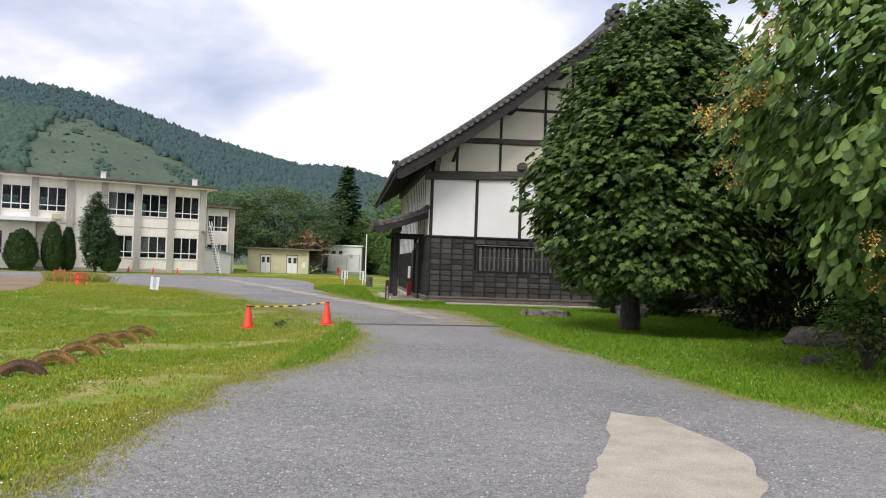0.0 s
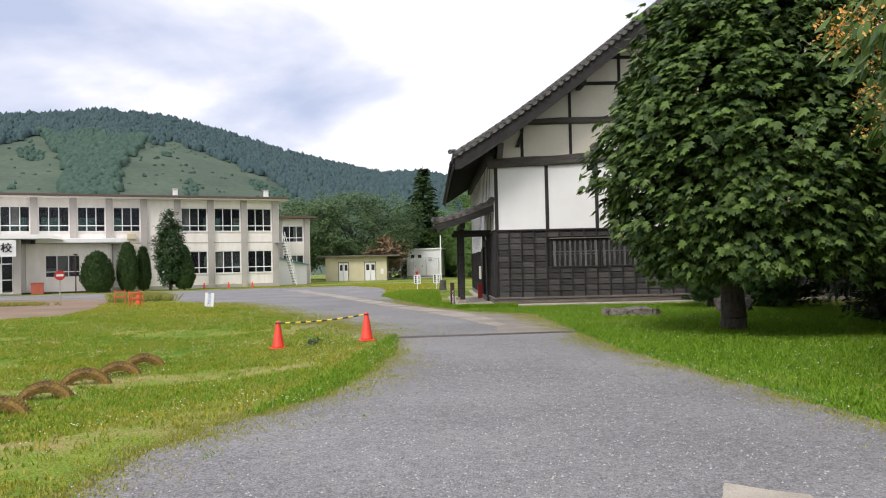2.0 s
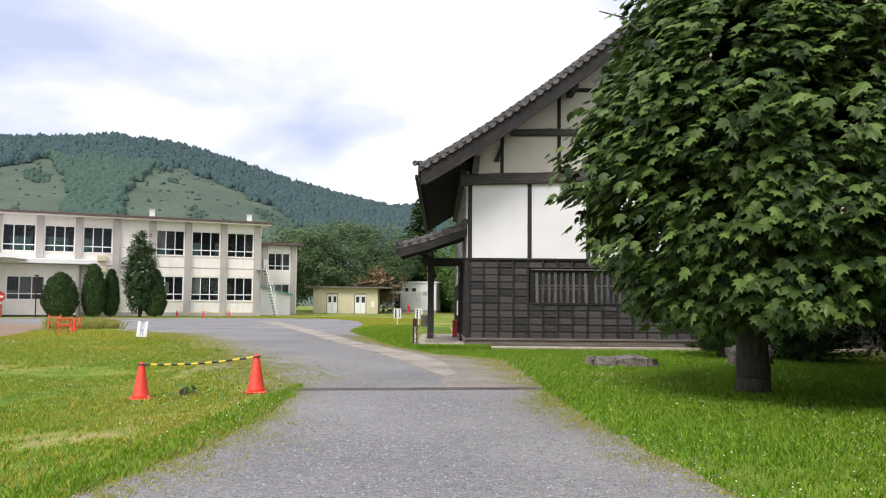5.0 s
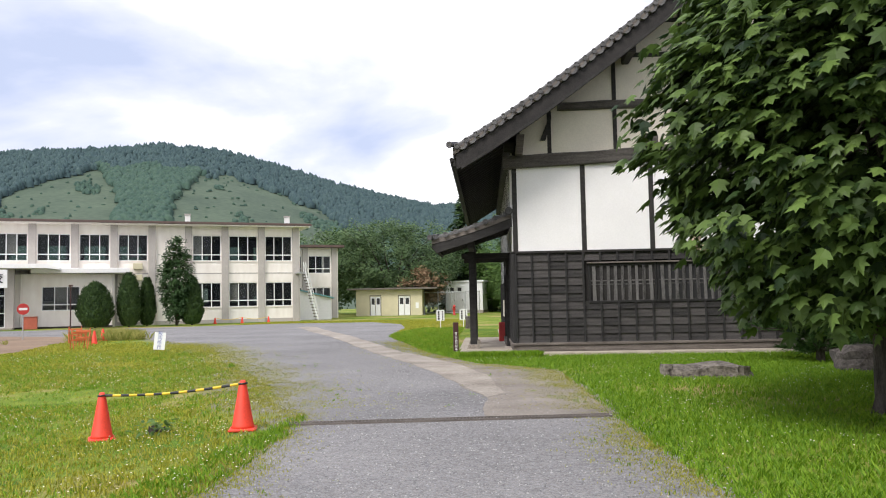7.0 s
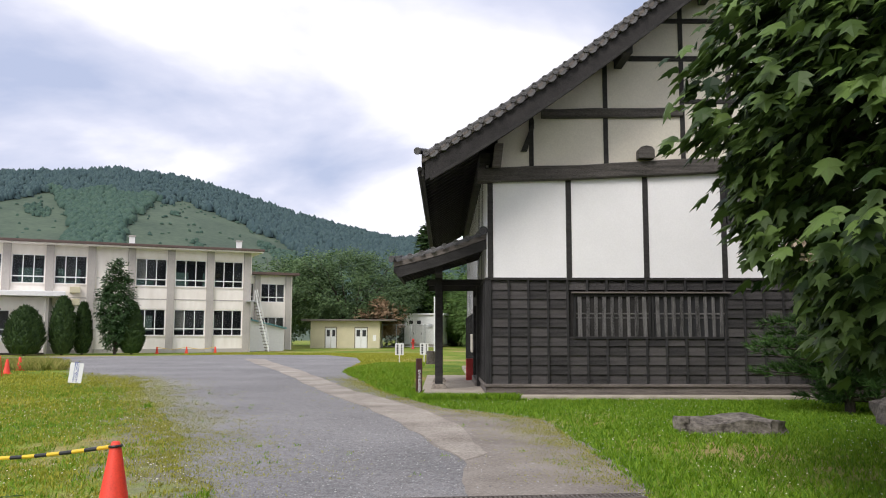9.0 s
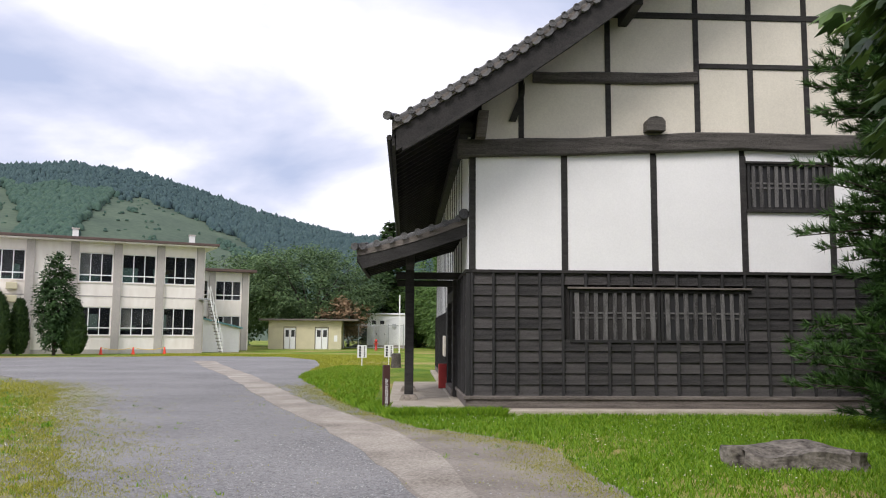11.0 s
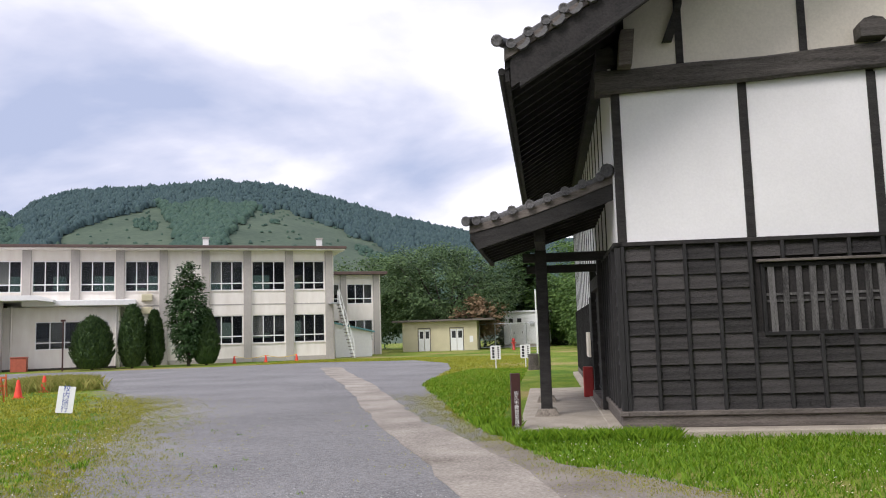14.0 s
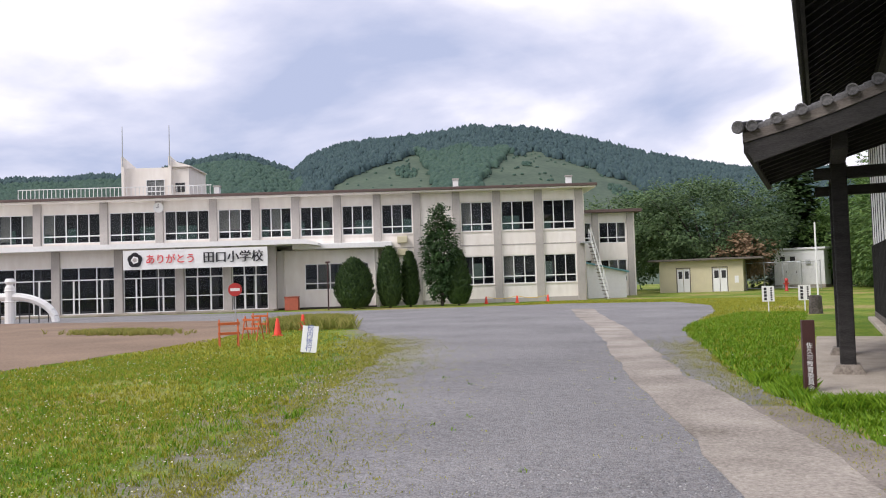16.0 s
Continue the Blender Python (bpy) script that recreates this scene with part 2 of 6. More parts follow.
TILE = mat("grey_roof_tile", (0.052, 0.051, 0.055), 0.6, var=0.4, scale=4, fine=40, bump=0.3, tint=(0.15, 0.145, 0.145), random=0.3)
ROCK = mat("mossy_rock", (0.052, 0.044, 0.038), 0.95, var=0.5, scale=4, fine=18, bump=1.0, tint=(0.155, 0.135, 0.12))
SCHOOL = mat("cream_render", (0.86, 0.80, 0.735), 0.9, var=0.10, scale=0.9, fine=2.6, bump=0.05, tint=(0.90, 0.86, 0.81), stretch=(1, 1, 0.35))
PILASTER = mat("grey_pilaster", (0.43, 0.40, 0.375), 0.92, var=0.15, scale=0.8, fine=16, bump=0.2)
# the entrance hall's indoor shade is put into this near-black colour
DIM = mat("shade_toned_hall", (0.035, 0.028, 0.024), 0.9, var=0.3, scale=0.6, bump=0)
WINFRAME = mat("window_aluminium", (0.82, 0.82, 0.81), 0.5, var=0.06, bump=0)
PANE = glass_mat("window_glass", (0.015, 0.018, 0.022), 0.68)
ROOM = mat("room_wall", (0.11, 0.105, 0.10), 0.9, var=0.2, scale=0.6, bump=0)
ROOFBROWN = mat("brown_roof_edge", (0.10, 0.065, 0.057), 0.7, var=0.25, scale=2, bump=0.1)
WHITE = mat("white_paint", (0.78, 0.78, 0.77), 0.6, var=0.06, bump=0.03)
SHEDWALL = mat("shed_cream", (0.60, 0.55, 0.38), 0.8, var=0.1, scale=1, bump=0.05)
CABIN = mat("white_cabin", (0.76, 0.77, 0.77), 0.6, var=0.06, scale=1, bump=0.05)
METAL = mat("galvanised_metal", (0.45, 0.46, 0.47), 0.5, 0.6, var=0.2, bump=0.1)
APRONMAT = mat("dirty_apron", (0.20, 0.172, 0.145), 0.93, var=0.3, scale=0.9, fine=40, bump=0.6, tint=(0.34, 0.30, 0.26))
FADED = mat("faded_orange", (0.55, 0.12, 0.035), 0.6, var=0.25, scale=4, bump=0.05)
CHERRYLEAF = leaf_mat("cherry_leaf", (0.058, 0.11, 0.045), (0.165, 0.245, 0.10), 0.55, 0.3)
LICHEN = mat("lichen_stone", (0.050, 0.038, 0.030), 0.95, var=0.5, scale=5, fine=17, bump=1.0, tint=(0.27, 0.24, 0.205))
CONE = mat("orange_cone", (0.78, 0.055, 0.025), 0.55, var=0.15, scale=5, bump=0.05)
YELLOW = mat("yellow_plastic", (0.75, 0.50, 0.03), 0.5, var=0.1, bump=0)
BLACK = mat("black_plastic_and_dark_gaps", (0.02, 0.02, 0.022), 0.5, var=0.3, bump=0.05)
RED = mat("red_paint", (0.45, 0.035, 0.03), 0.5, var=0.15, bump=0.05)
BROWNRED = mat("brown_signpost", (0.060, 0.022, 0.020), 0.5, var=0.2, bump=0.05)
INK = mat("black_ink", (0.02, 0.02, 0.025), 0.8, var=0.1, bump=0)
REDINK = mat("red_ink", (0.62, 0.05, 0.06), 0.8, var=0.1, bump=0)
BLUEINK = mat("blue_ink", (0.05, 0.09, 0.35), 0.8, var=0.1, bump=0)
RUBBER = mat("old_rubber", (0.05, 0.033, 0.024), 0.85, var=0.5, scale=4, fine=30, bump=0.6, tint=(0.19, 0.10, 0.05))
TYREYELLOW = mat("faded_yellow_rubber", (0.075, 0.045, 0.025), 0.85, var=0.5, scale=3, fine=30, bump=0.6, tint=(0.36, 0.22, 0.05))
# bark colour darkened to include the canopy's shade on the trunk
BARK = mat("bark", (0.052, 0.042, 0.034), 0.95, var=0.5, scale=5, fine=24, bump=1.0, tint=(0.11, 0.092, 0.076), stretch=(3, 3, 0.6))
# the near-black low tone puts the crown's inner shade into random leaves
MAPLE = leaf_mat("maple_leaf", (0.012, 0.032, 0.009), (0.150, 0.235, 0.055), 0.5, 0.26)
CHESTNUT = leaf_mat("broad_leaf", (0.040, 0.095, 0.022), (0.24, 0.35, 0.09), 0.42, 0.32)
# leaf colour lowered to near black to hold the shade under the garden trees
DARKLEAF = leaf_mat("shade_toned_leaf", (0.009, 0.024, 0.007), (0.030, 0.062, 0.014), 0.5, 0.1)
HEDGE = leaf_mat("clipped_conifer", (0.018, 0.042, 0.012), (0.045, 0.085, 0.02), 0.6, 0.1)
NEEDLE = leaf_mat("pine_needles", (0.020, 0.052, 0.014), (0.075, 0.155, 0.034), 0.5, 0.1)
RUSTLEAF = leaf_mat("rusty_leaf", (0.24, 0.16, 0.09), (0.36, 0.25, 0.15), 0.6, 0.2)
FARLEAF = leaf_mat("far_tree_leaf", (0.075, 0.15, 0.04), (0.17, 0.27, 0.07), 0.6, 0.35)
# distance haze is put into these hill colours: bluish, dull, low in contrast
FOREST = leaf_mat("hazed_conifer", (0.040, 0.072, 0.080), (0.060, 0.100, 0.100), 0.9, 0.05)
HILLGREEN = mat("hazed_grassland", (0.055, 0.093, 0.062), 0.95, var=0.3, scale=0.035, fine=0.4, bump=0, tint=(0.088, 0.124, 0.078))
SEED = mat("dry_seed_cluster", (0.42, 0.33, 0.25), 0.9, var=0.3, scale=20, bump=0.2)
BLOSSOM = mat("yellow_blossom", (0.74, 0.39, 0.10), 0.8, var=0.3, scale=20, bump=0.2)


# ---- mesh tools ----
def part(name, bm, material, parent=None, label="", smooth=False):
    me = bpy.data.meshes.new(name)
    bm.to_mesh(me)
    bm.free()
    me.materials.append(material)
    if smooth:
        me.polygons.foreach_set("use_smooth", [True] * len(me.polygons))
    ob = new(name, me)
    if parent:
        ob.parent = parent
    if label:
        ob["label"] = label
    return ob


def raw(name, verts, faces, material, parent=None, label="", smooth=False):
    me = bpy.data.meshes.new(name)
    me.from_pydata(verts, [], faces)
    me.materials.append(material)
    if smooth:
        me.polygons.foreach_set("use_smooth", [True] * len(me.polygons))
    ob = new(name, me)
    if parent:
        ob.parent = parent
    if label:
        ob["label"] = label
    return ob


def share(name, me, parent, m, label=""):
    ob = new(name, me)
    ob.parent = parent
    ob.matrix_basis = m
    if label:
        ob["label"] = label
    return ob


def empty(name, m, label="", category="", group="", kind=""):
    ob = new(name)
    ob.matrix_basis = m
    return tagged(ob, label, category, group, kind)


def box(bm, x0, x1, y0, y1, z0, z1, bevel=0.0):
    r = bmesh.ops.create_cube(bm, size=1)
    for v in r["verts"]:
        v.co = Vector(((x0 + x1) / 2 + v.co.x * (x1 - x0), (y0 + y1) / 2 + v.co.y * (y1 - y0), (z0 + z1) / 2 + v.co.z * (z1 - z0)))
    if bevel:
        es = {e for v in r["verts"] for e in v.link_edges}
        bmesh.ops.bevel(bm, geom=list(es), offset=bevel, segments=1, affect="EDGES")
    return bm


def bx(x0, x1, y0, y1, z0, z1, bevel=0.0):
    return box(bmesh.new(), x0, x1, y0, y1, z0, z1, bevel)


def rod(bm, a, b, r0, r1=None, n=8):
    """A round bar from a to b."""
    a, b = Vector(a), Vector(b)
    r1 = r0 if r1 is None else r1
    q = (b - a).to_track_quat("Z", "Y").to_matrix()
    lo, hi = [], []
    for i in range(n):
        w = 2 * math.pi * i / n
        d = q @ Vector((math.cos(w), math.sin(w), 0))
        lo.append(bm.verts.new(a + d * r0)); hi.append(bm.verts.new(b + d * r1))
    for i in range(n):
        bm.faces.new((lo[i], lo[(i + 1) % n], hi[(i + 1) % n], hi[i]))
    bm.faces.new(lo[::-1]); bm.faces.new(hi)
    return bm


def rd(a, b, r0, r1=None, n=8):
    return rod(bmesh.new(), a, b, r0, r1, n)


def prism(pts, y0, y1):
    """An outline in x and z, drawn out from y0 to y1."""
    bm = bmesh.new()
    f, g = [bm.verts.new((x, y0, z)) for x, z in pts], [bm.verts.new((x, y1, z)) for x, z in pts]
    n = len(pts)
    bm.faces.new(f); bm.faces.new(g[::-1])
    for i in range(n):
        bm.faces.new((f[i], g[i], g[(i + 1) % n], f[(i + 1) % n]))
    bmesh.ops.recalc_face_normals(bm, faces=bm.faces)
    return bm


def lathe(profile, n=16):
    """A turned shape from (radius, height) pairs."""
    bm = bmesh.new()
    rings = [[bm.verts.new((r * math.cos(2 * math.pi * i / n), r * math.sin(2 * math.pi * i / n), z)) for i in range(n)] for r, z in profile]
    for a, b in zip(rings, rings[1:]):
        for i in range(n):
            bm.faces.new((a[i], a[(i + 1) % n], b[(i + 1) % n], b[i]))
    bm.faces.new(rings[0][::-1]); bm.faces.new(rings[-1])
    return bm


def text_part(name, words, size, material, parent, m, upright=False, bold=0.0):
    """Lettering as flat solid letters."""
    cu = bpy.data.curves.new(name, "FONT")
    cu.body, cu.size, cu.extrude, cu.offset = words, size, 0.002, size * bold
    cu.align_x, cu.align_y = "CENTER", "CENTER"
    if upright:
        cu.space_line = 0.95
    tmp = bpy.data.objects.new(name, cu)
    scene.collection.objects.link(tmp)
    bpy.context.view_layer.update()
    me = bpy.data.meshes.new_from_object(tmp.evaluated_get(bpy.context.evaluated_depsgraph_get()))
    bpy.data.objects.remove(tmp)
    me.materials.clear(); me.materials.append(material)
    ob = new(name, me)
    ob.parent = parent
    ob.matrix_basis = m
    return ob


def rnd(a, b):
    return random.uniform(a, b)


# ---- ground ----
def inside(x, y, poly):
    c, j = False, len(poly) - 1
    for i in range(len(poly)):
        (xi, yi), (xj, yj) = poly[i], poly[j]
        if (yi > y) != (yj > y) and x < (xj - xi) * (y - yi) / (yj - yi) + xi:
            c = not c
        j = i
    return c


def ragged(poly, step=0.5, amp=0.12, seed=0.0):
    """The outline with more corners, each pushed a little by noise."""
    out = []
    for (x0, y0), (x1, y1) in zip(poly, poly[1:] + poly[:1]):
        n = max(1, int(math.hypot(x1 - x0, y1 - y0) / step))
        for k in range(n):
            x, y = x0 + (x1 - x0) * k / n, y0 + (y1 - y0) * k / n
            w = noise.noise_vector(Vector((x * 0.9 + seed, y * 0.9, seed)))
            w2 = noise.noise_vector(Vector((x * 3.1, y * 3.1 + seed, 7)))
            out.append((x + amp * (w.x + 0.5 * w2.x) * 1.6, y + amp * (w.y + 0.5 * w2.y) * 1.6))
    return out


def sheet(name, poly, z, material, label, category, step=0.5, amp=0.12):
    """A thin layer lying on the ground, with a rim that reaches into it."""
    pts = ragged(poly, step, amp) if amp else poly
    bm = bmesh.new()
    top = [bm.verts.new((x, y, z)) for x, y in pts]
    low = [bm.verts.new((x, y, -0.3)) for x, y in pts]
    f = bm.faces.new(top)
    n = len(pts)
    for i in range(n):
        bm.faces.new((top[i], low[i], low[(i + 1) % n], top[(i + 1) % n]))
    f.normal_update()
    if f.normal.z < 0:
        f.normal_flip()
    bmesh.ops.triangulate(bm, faces=[f])
    return tagged(part(name, bm, material), label, category, kind="structure")


ROAD = [(-3.0, -30), (-3.0, 0), (-2.92, 5.5), (-2.85, 8.6), (-2.8, 11.5), (-2.0, 13.6), (-1.85, 16), (-1.95, 18.5), (-2.42, 21.9), (-3.9, 24.6),
        (-5.5, 27.8), (-6.9, 30.0), (-8.4, 32.7), (-9.8, 35.3), (-11.4, 38.4), (-15.8, 43.8), (-21.4, 49.3), (-30, 52), (-48, 49), (-60, 44), (-60, 50.5), (-44, 59.5), (-36, 61.5), (-30, 63.5), (-24.5, 67), (-20.7, 70.4), (-14, 70.5),
        (-10.5, 64.5), (-8.6, 57), (-7.07, 46.4), (-3.56, 36.2), (-2.28, 33.2), (-1.27, 31.1), (-0.52, 30.5), (0.65, 29.2), (1.25, 25.5), (1.65, 22.1), (2.2, 18.5), (3.0, 15), (3.85, 11.5), (4.45, 9.8), (5.4, 7), (6.2, 0), (6.2, -30)]
STRIP = [(-0.85, 26.0), (-1.38, 27.4), (-2.1, 29.2), (-3.2, 31.8), (-4.85, 35.2), (-9.7, 46.5), (-13.5, 54.5), (-16.6, 61.5), (-15.4, 61.5), (-12.4, 54.5), (-8.9, 47.0), (-4.15, 35.7),
         (-2.8, 33.2), (-1.7, 30.9), (-0.75, 28.3), (-0.40, 26.6), (-0.05, 25.0), (-0.28, 24.4)]
APRON = [(-0.28, 24.4), (-0.95, 26.1), (-1.6, 28.2), (-2.0, 30.2), (-2.75, 33.1), (-2.28, 33.2), (-1.27, 31.15), (-0.5, 30.56), (0.65, 29.15), (1.3, 25.5), (1.7, 22.7), (0.9, 22.45), (-0.1, 22.2)]
PALE = [(1.86, 9.58), (2.35, 9.3), (2.46, 8.4), (2.57, 7.4), (2.3, 6.4), (1.9, 5.4), (0.75, 5.4), (0.96, 6.17), (1.3, 7.55)]
EARTH = [(-70, 10), (-40, 16), (-24, 24), (-16.8, 32.8), (-18.3, 37.5), (-20.3, 42.3), (-23.5, 49.5), (-30, 53.5), (-48, 51), (-60, 46), (-70, 40)]

ROAD_R = ragged(ROAD, 0.22, 0.11)
kd = kdtree.KDTree(len(ROAD_R))
for i_, (x_, y_) in enumerate(ROAD_R):
    kd.insert((x_, y_, 0), i_)
kd.balance()


def edge(x, y):
    """How far it is to the drive's border."""
    return kd.find((x, y, 0))[2]


def ease(s):
    s = min(1.0, max(0.0, s))
    return s * s * (3 - 2 * s)


def ground_z(x, y):
    """The lawn beside the drive lies in a shallow dip, with small humps; elsewhere the ground is level."""
    if not (-18 < x < -1.6 and -12 < y < 34) or inside(x, y, ROAD):
        return 0.0
    fall = ease(edge(x, y) / 3.6) * (1 - ease((y - 23) / 9)) * (1 - ease((-x - 10) / 7)) * ease((y + 12) / 10)
    return -fall * (0.24 + 0.07 * noise.noise(Vector((x * 0.5, y * 0.5, 0.0))))


def margin(y):
    """How far the drive's gravel strays into the lawn."""
    return 0.5 + 1.7 * ease((y - 19) / 6) * (1 - ease((y - 40) / 8))


def worn(x, y):
    if not (-20 < x < -1.2 - 0.55 * max(0.0, y - 21) and -12 < y < 46):
        return 0.0
    return max(0.0, 1 - edge(x, y) / margin(y))


def lattice_line(lo, hi, step):
    n = int((hi - lo) / step)
    return [-2600.0, -300.0, -60.0] + [lo + k * step for k in range(n + 1)] + [60.0, 300.0, 2600.0]


bm = bmesh.new()
gx, gy = lattice_line(-20, -1, 0.4), lattice_line(-12, 46, 0.5)
grid_ = [[bm.verts.new((x, y, ground_z(x, y))) for y in gy] for x in gx]
for a_, b_ in zip(grid_, grid_[1:]):
    for k in range(len(gy) - 1):
        bm.faces.new((a_[k], b_[k], b_[k + 1], a_[k + 1]))
worn_layer = bm.verts.layers.float.new("worn")
for v in bm.verts:
    v[worn_layer] = worn(v.co.x, v.co.y)
tagged(part("ground", bm, GRASS), "rough mown grass and clover, patchy green and straw", "ground", kind="structure")
sheet("road", ROAD, 0.010, GRAVEL, "grey gravel drive with worn asphalt and loose stones", "road", 0.22, 0.11)
sheet("apron", APRON, 0.015, APRONMAT, "dirty worn concrete apron in front of the hall", "pavement", 0.25, 0.06)
sheet("pavement", STRIP, 0.020, CONCRETE, "worn grey-brown concrete strip beside the drive", "pavement", 0.3, 0.05)
sheet("pavement_slab", PALE, 0.024, PATCH, "pale broken concrete slab set in the gravel", "pavement", 0.1, 0.07)
sheet("bare_ground", EARTH, 0.008, DIRT, "bare brown earth of the school playground", "ground", 0.8, 0.5)

# ---- drain channel ----
drain = empty("drain_grating", pose(-2.5, 21.5, 0, 0, 0, 13), "narrow rusty drain grating set across the gravel drive", "drain")
part("rim", box(box(bmesh.new(), 0, 4.15, -0.10, -0.075, 0, 0.034), 0, 4.15, 0.075, 0.10, 0, 0.034), SILL, drain)
part("channel", bx(0, 4.15, -0.075, 0.075, -0.02, 0.014), BLACK, drain)
bar = bpy.data.meshes.new("bar")
b_ = bx(-0.009, 0.009, -0.074, 0.074, 0.012, 0.031)
b_.to_mesh(bar); b_.free(); bar.materials.append(SILL)
for k in range(92):
    share("bar", bar, drain, pose(0.022 + k * 0.045, 0, 0))

# ---- timber hall ----
HALL = pose(-0.58, 34.0, 0, 0, 0, 6.5)
MID, DEEP = 7.15, 17.0
hall = empty("timber_hall", HALL, "old timber hall, white plaster over dark siding, tiled gable roof", "building")
PROFILE = [(-1.56, 5.53), (-0.5, 6.17), (0.66, 6.92), (1.8, 7.72), (2.91, 8.54), (4.05, 9.42), (5.21, 10.32), (6.2, 11.08), (MID, 11.80)]


def roof_z(u):
    u = u if u <= MID else 2 * MID - u
    for (a, za), (b, zb) in zip(PROFILE, PROFILE[1:]):
        if u <= b:
            return za + (zb - za) * (u - a) / (b - a)
    return PROFILE[-1][1]


BAYS = [0.06, 1.94, 3.79, 5.66, 7.51, 9.36, 11.2, 13.05, 14.24]
# footing and sill
part("footing", bx(-0.25, 14.6, -0.42, DEEP + 0.2, -0.1, 0.10, 0.02), PATCH, hall, "low concrete footing")
part("ground_beam", bx(-0.03, 14.3, -0.07, 0.1, 0.10, 0.27, 0.012), SILL, hall)
part("ground_beam", bx(-0.07, 0.0, -0.07, DEEP, 0.10, 0.27, 0.012), SILL, hall)
part("sill_board", bx(-0.06, 14.33, -0.11, 0.02, 0.27, 0.345, 0.012), SILL, hall)
part("sill_board", bx(-0.11, 0.02, -0.13, 2.75, 0.27, 0.345, 0.012), SILL, hall)
part("top_rail", bx(-0.08, 14.36, -0.085, 0.05, 2.78, 2.845, 0.008), DARK, hall)
part("top_rail", bx(-0.085, 0.05, -0.085, 2.75, 2.78, 2.845, 0.008), DARK, hall)
# core walls behind the cladding
part("wall_core", bx(0.03, 14.27, 0.03, 0.16, 0.27, 5.4), DARK, hall)
part("wall_core", bx(14.14, 14.27, 0.16, DEEP, 0.1, 5.9), OLDPLASTER, hall)
part("wall_core", prism([(0.03, 0.1), (14.27, 0.1), (14.27, 5.9), (MID, 11.3), (0.03, 5.9)], DEEP - 0.15, DEEP), OLDPLASTER, hall)
# posts
for u in BAYS:
    w = 0.065
    part("post", bx(u - w, u + w, -0.045, 0.03, 2.846, 5.25, 0.01), TIMBER, hall)
# plaster panels
for k, (a, b) in enumerate(zip(BAYS, BAYS[1:])):
    if k == 3:
        part("plaster_panel", bx(a + 0.065, b - 0.065, -0.02, 0.03, 2.846, 4.10), PLASTER, hall)
        part("plaster_panel", bx(a + 0.065, b - 0.065, -0.02, 0.03, 5.12, 5.5), PLASTER, hall)
    else:
        part("plaster_panel", bx(a + 0.065, b - 0.065, -0.02, 0.03, 2.846, 5.5), PLASTER, hall)


def log_beam(u0, u1, z0, z1, h, v0, v1, material, n=14, wob=0.025):
    """A squared log, a little bent and uneven."""
    bm = bmesh.new()
    rings = []
    for i in range(n + 1):
        s = i / n
        u, z = u0 + (u1 - u0) * s, z0 + (z1 - z0) * s
        w = noise.noise(Vector((u * 0.6, z, 3.0))) * wob * 2
        hh = h * (1 + 0.14 * noise.noise(Vector((u * 0.9, 9.0, z))))
        c = 0.03
        pts = [(v0 + c, z + w), (v1, z + w), (v1, z + w + hh), (v0 + c, z + w + hh), (v0, z + w + hh - c), (v0, z + w + c)]
        rings.append([bm.verts.new((u, a, b)) for a, b in pts])
    for r, q in zip(rings, rings[1:]):
        for i in range(6):
            bm.faces.new((r[i], r[(i + 1) % 6], q[(i + 1) % 6], q[i]))
    bm.faces.new(rings[0]); bm.faces.new(rings[-1][::-1])
    bmesh.ops.recalc_face_normals(bm, faces=bm.faces)
    return part("beam", bm, material, hall, "heavy weathered grey log beam")


log_beam(-0.24, 5.6, 5.12, 5.37, 0.36, -0.16, 0.1, BEAMWOOD)
log_beam(5.6, 14.5, 5.37, 5.2, 0.36, -0.155, 0.1, BEAMWOOD)
log_beam(1.30, 4.74, 6.70, 6.76, 0.24, -0.11, 0.1, BEAMWOOD, 8)
log_beam(9.56, 13.0, 6.76, 6.70, 0.24, -0.11, 0.1, BEAMWOOD, 8)
part("tie_beam", bx(4.80, 9.5, -0.05, 0.03, 7.10, 7.21, 0.01), TIMBER, hall)
part("tie_beam", bx(2.75, 11.55, -0.052, 0.03, 8.16, 8.29, 0.01), TIMBER, hall)
part("tie_beam", bx(4.3, 10.0, -0.05, 0.03, 9.12, 9.24, 0.01), TIMBER, hall)
part("beam_end", prism([(3.60, 5.70), (3.60, 5.90), (3.66, 5.97), (3.79, 6.0), (3.92, 5.97), (3.98, 5.90), (3.98, 5.70)], -0.30, 0.0), BEAMWOOD, hall, "rounded end of a cross beam")
part("purlin_end", prism([(0.10, 5.48), (0.30, 5.48), (0.36, 6.02), (0.16, 6.02)], -0.42, 0.0), SILL, hall, "pale squared purlin end")
for zc, uc in ((8.0, 3.1), (9.5, 5.2)):
    part("purlin_end", bx(uc, uc + 0.2, -1.2, 0.0, roof_z(uc) - 0.72, roof_z(uc) - 0.46, 0.015), TIMBER, hall)
GPOSTS = [0.20, 1.06, 2.87, 4.74, 5.88, 7.07, 8.3, 9.56, 11.4, 13.2, 14.1]
for u in GPOSTS[1:-1]:
    w = 0.055
    part("gable_post", prism([(u - w, 5.5), (u + w, 5.5), (u + w, roof_z(u + w) - 0.34), (u - w, roof_z(u - w) - 0.34)], -0.046, 0.03), TIMBER, hall)
for a, b in zip(GPOSTS, GPOSTS[1:]):
    a2, b2 = a + 0.05, b - 0.05
    tops = [a2, b2] if not a2 < MID < b2 else [a2, MID, b2]
    part("gable_panel", prism([(a2, 5.5)] + [(b2, 5.5)] + [(u, roof_z(u) - 0.33) for u in tops[::-1]], -0.018, 0.03), OLDPLASTER, hall)
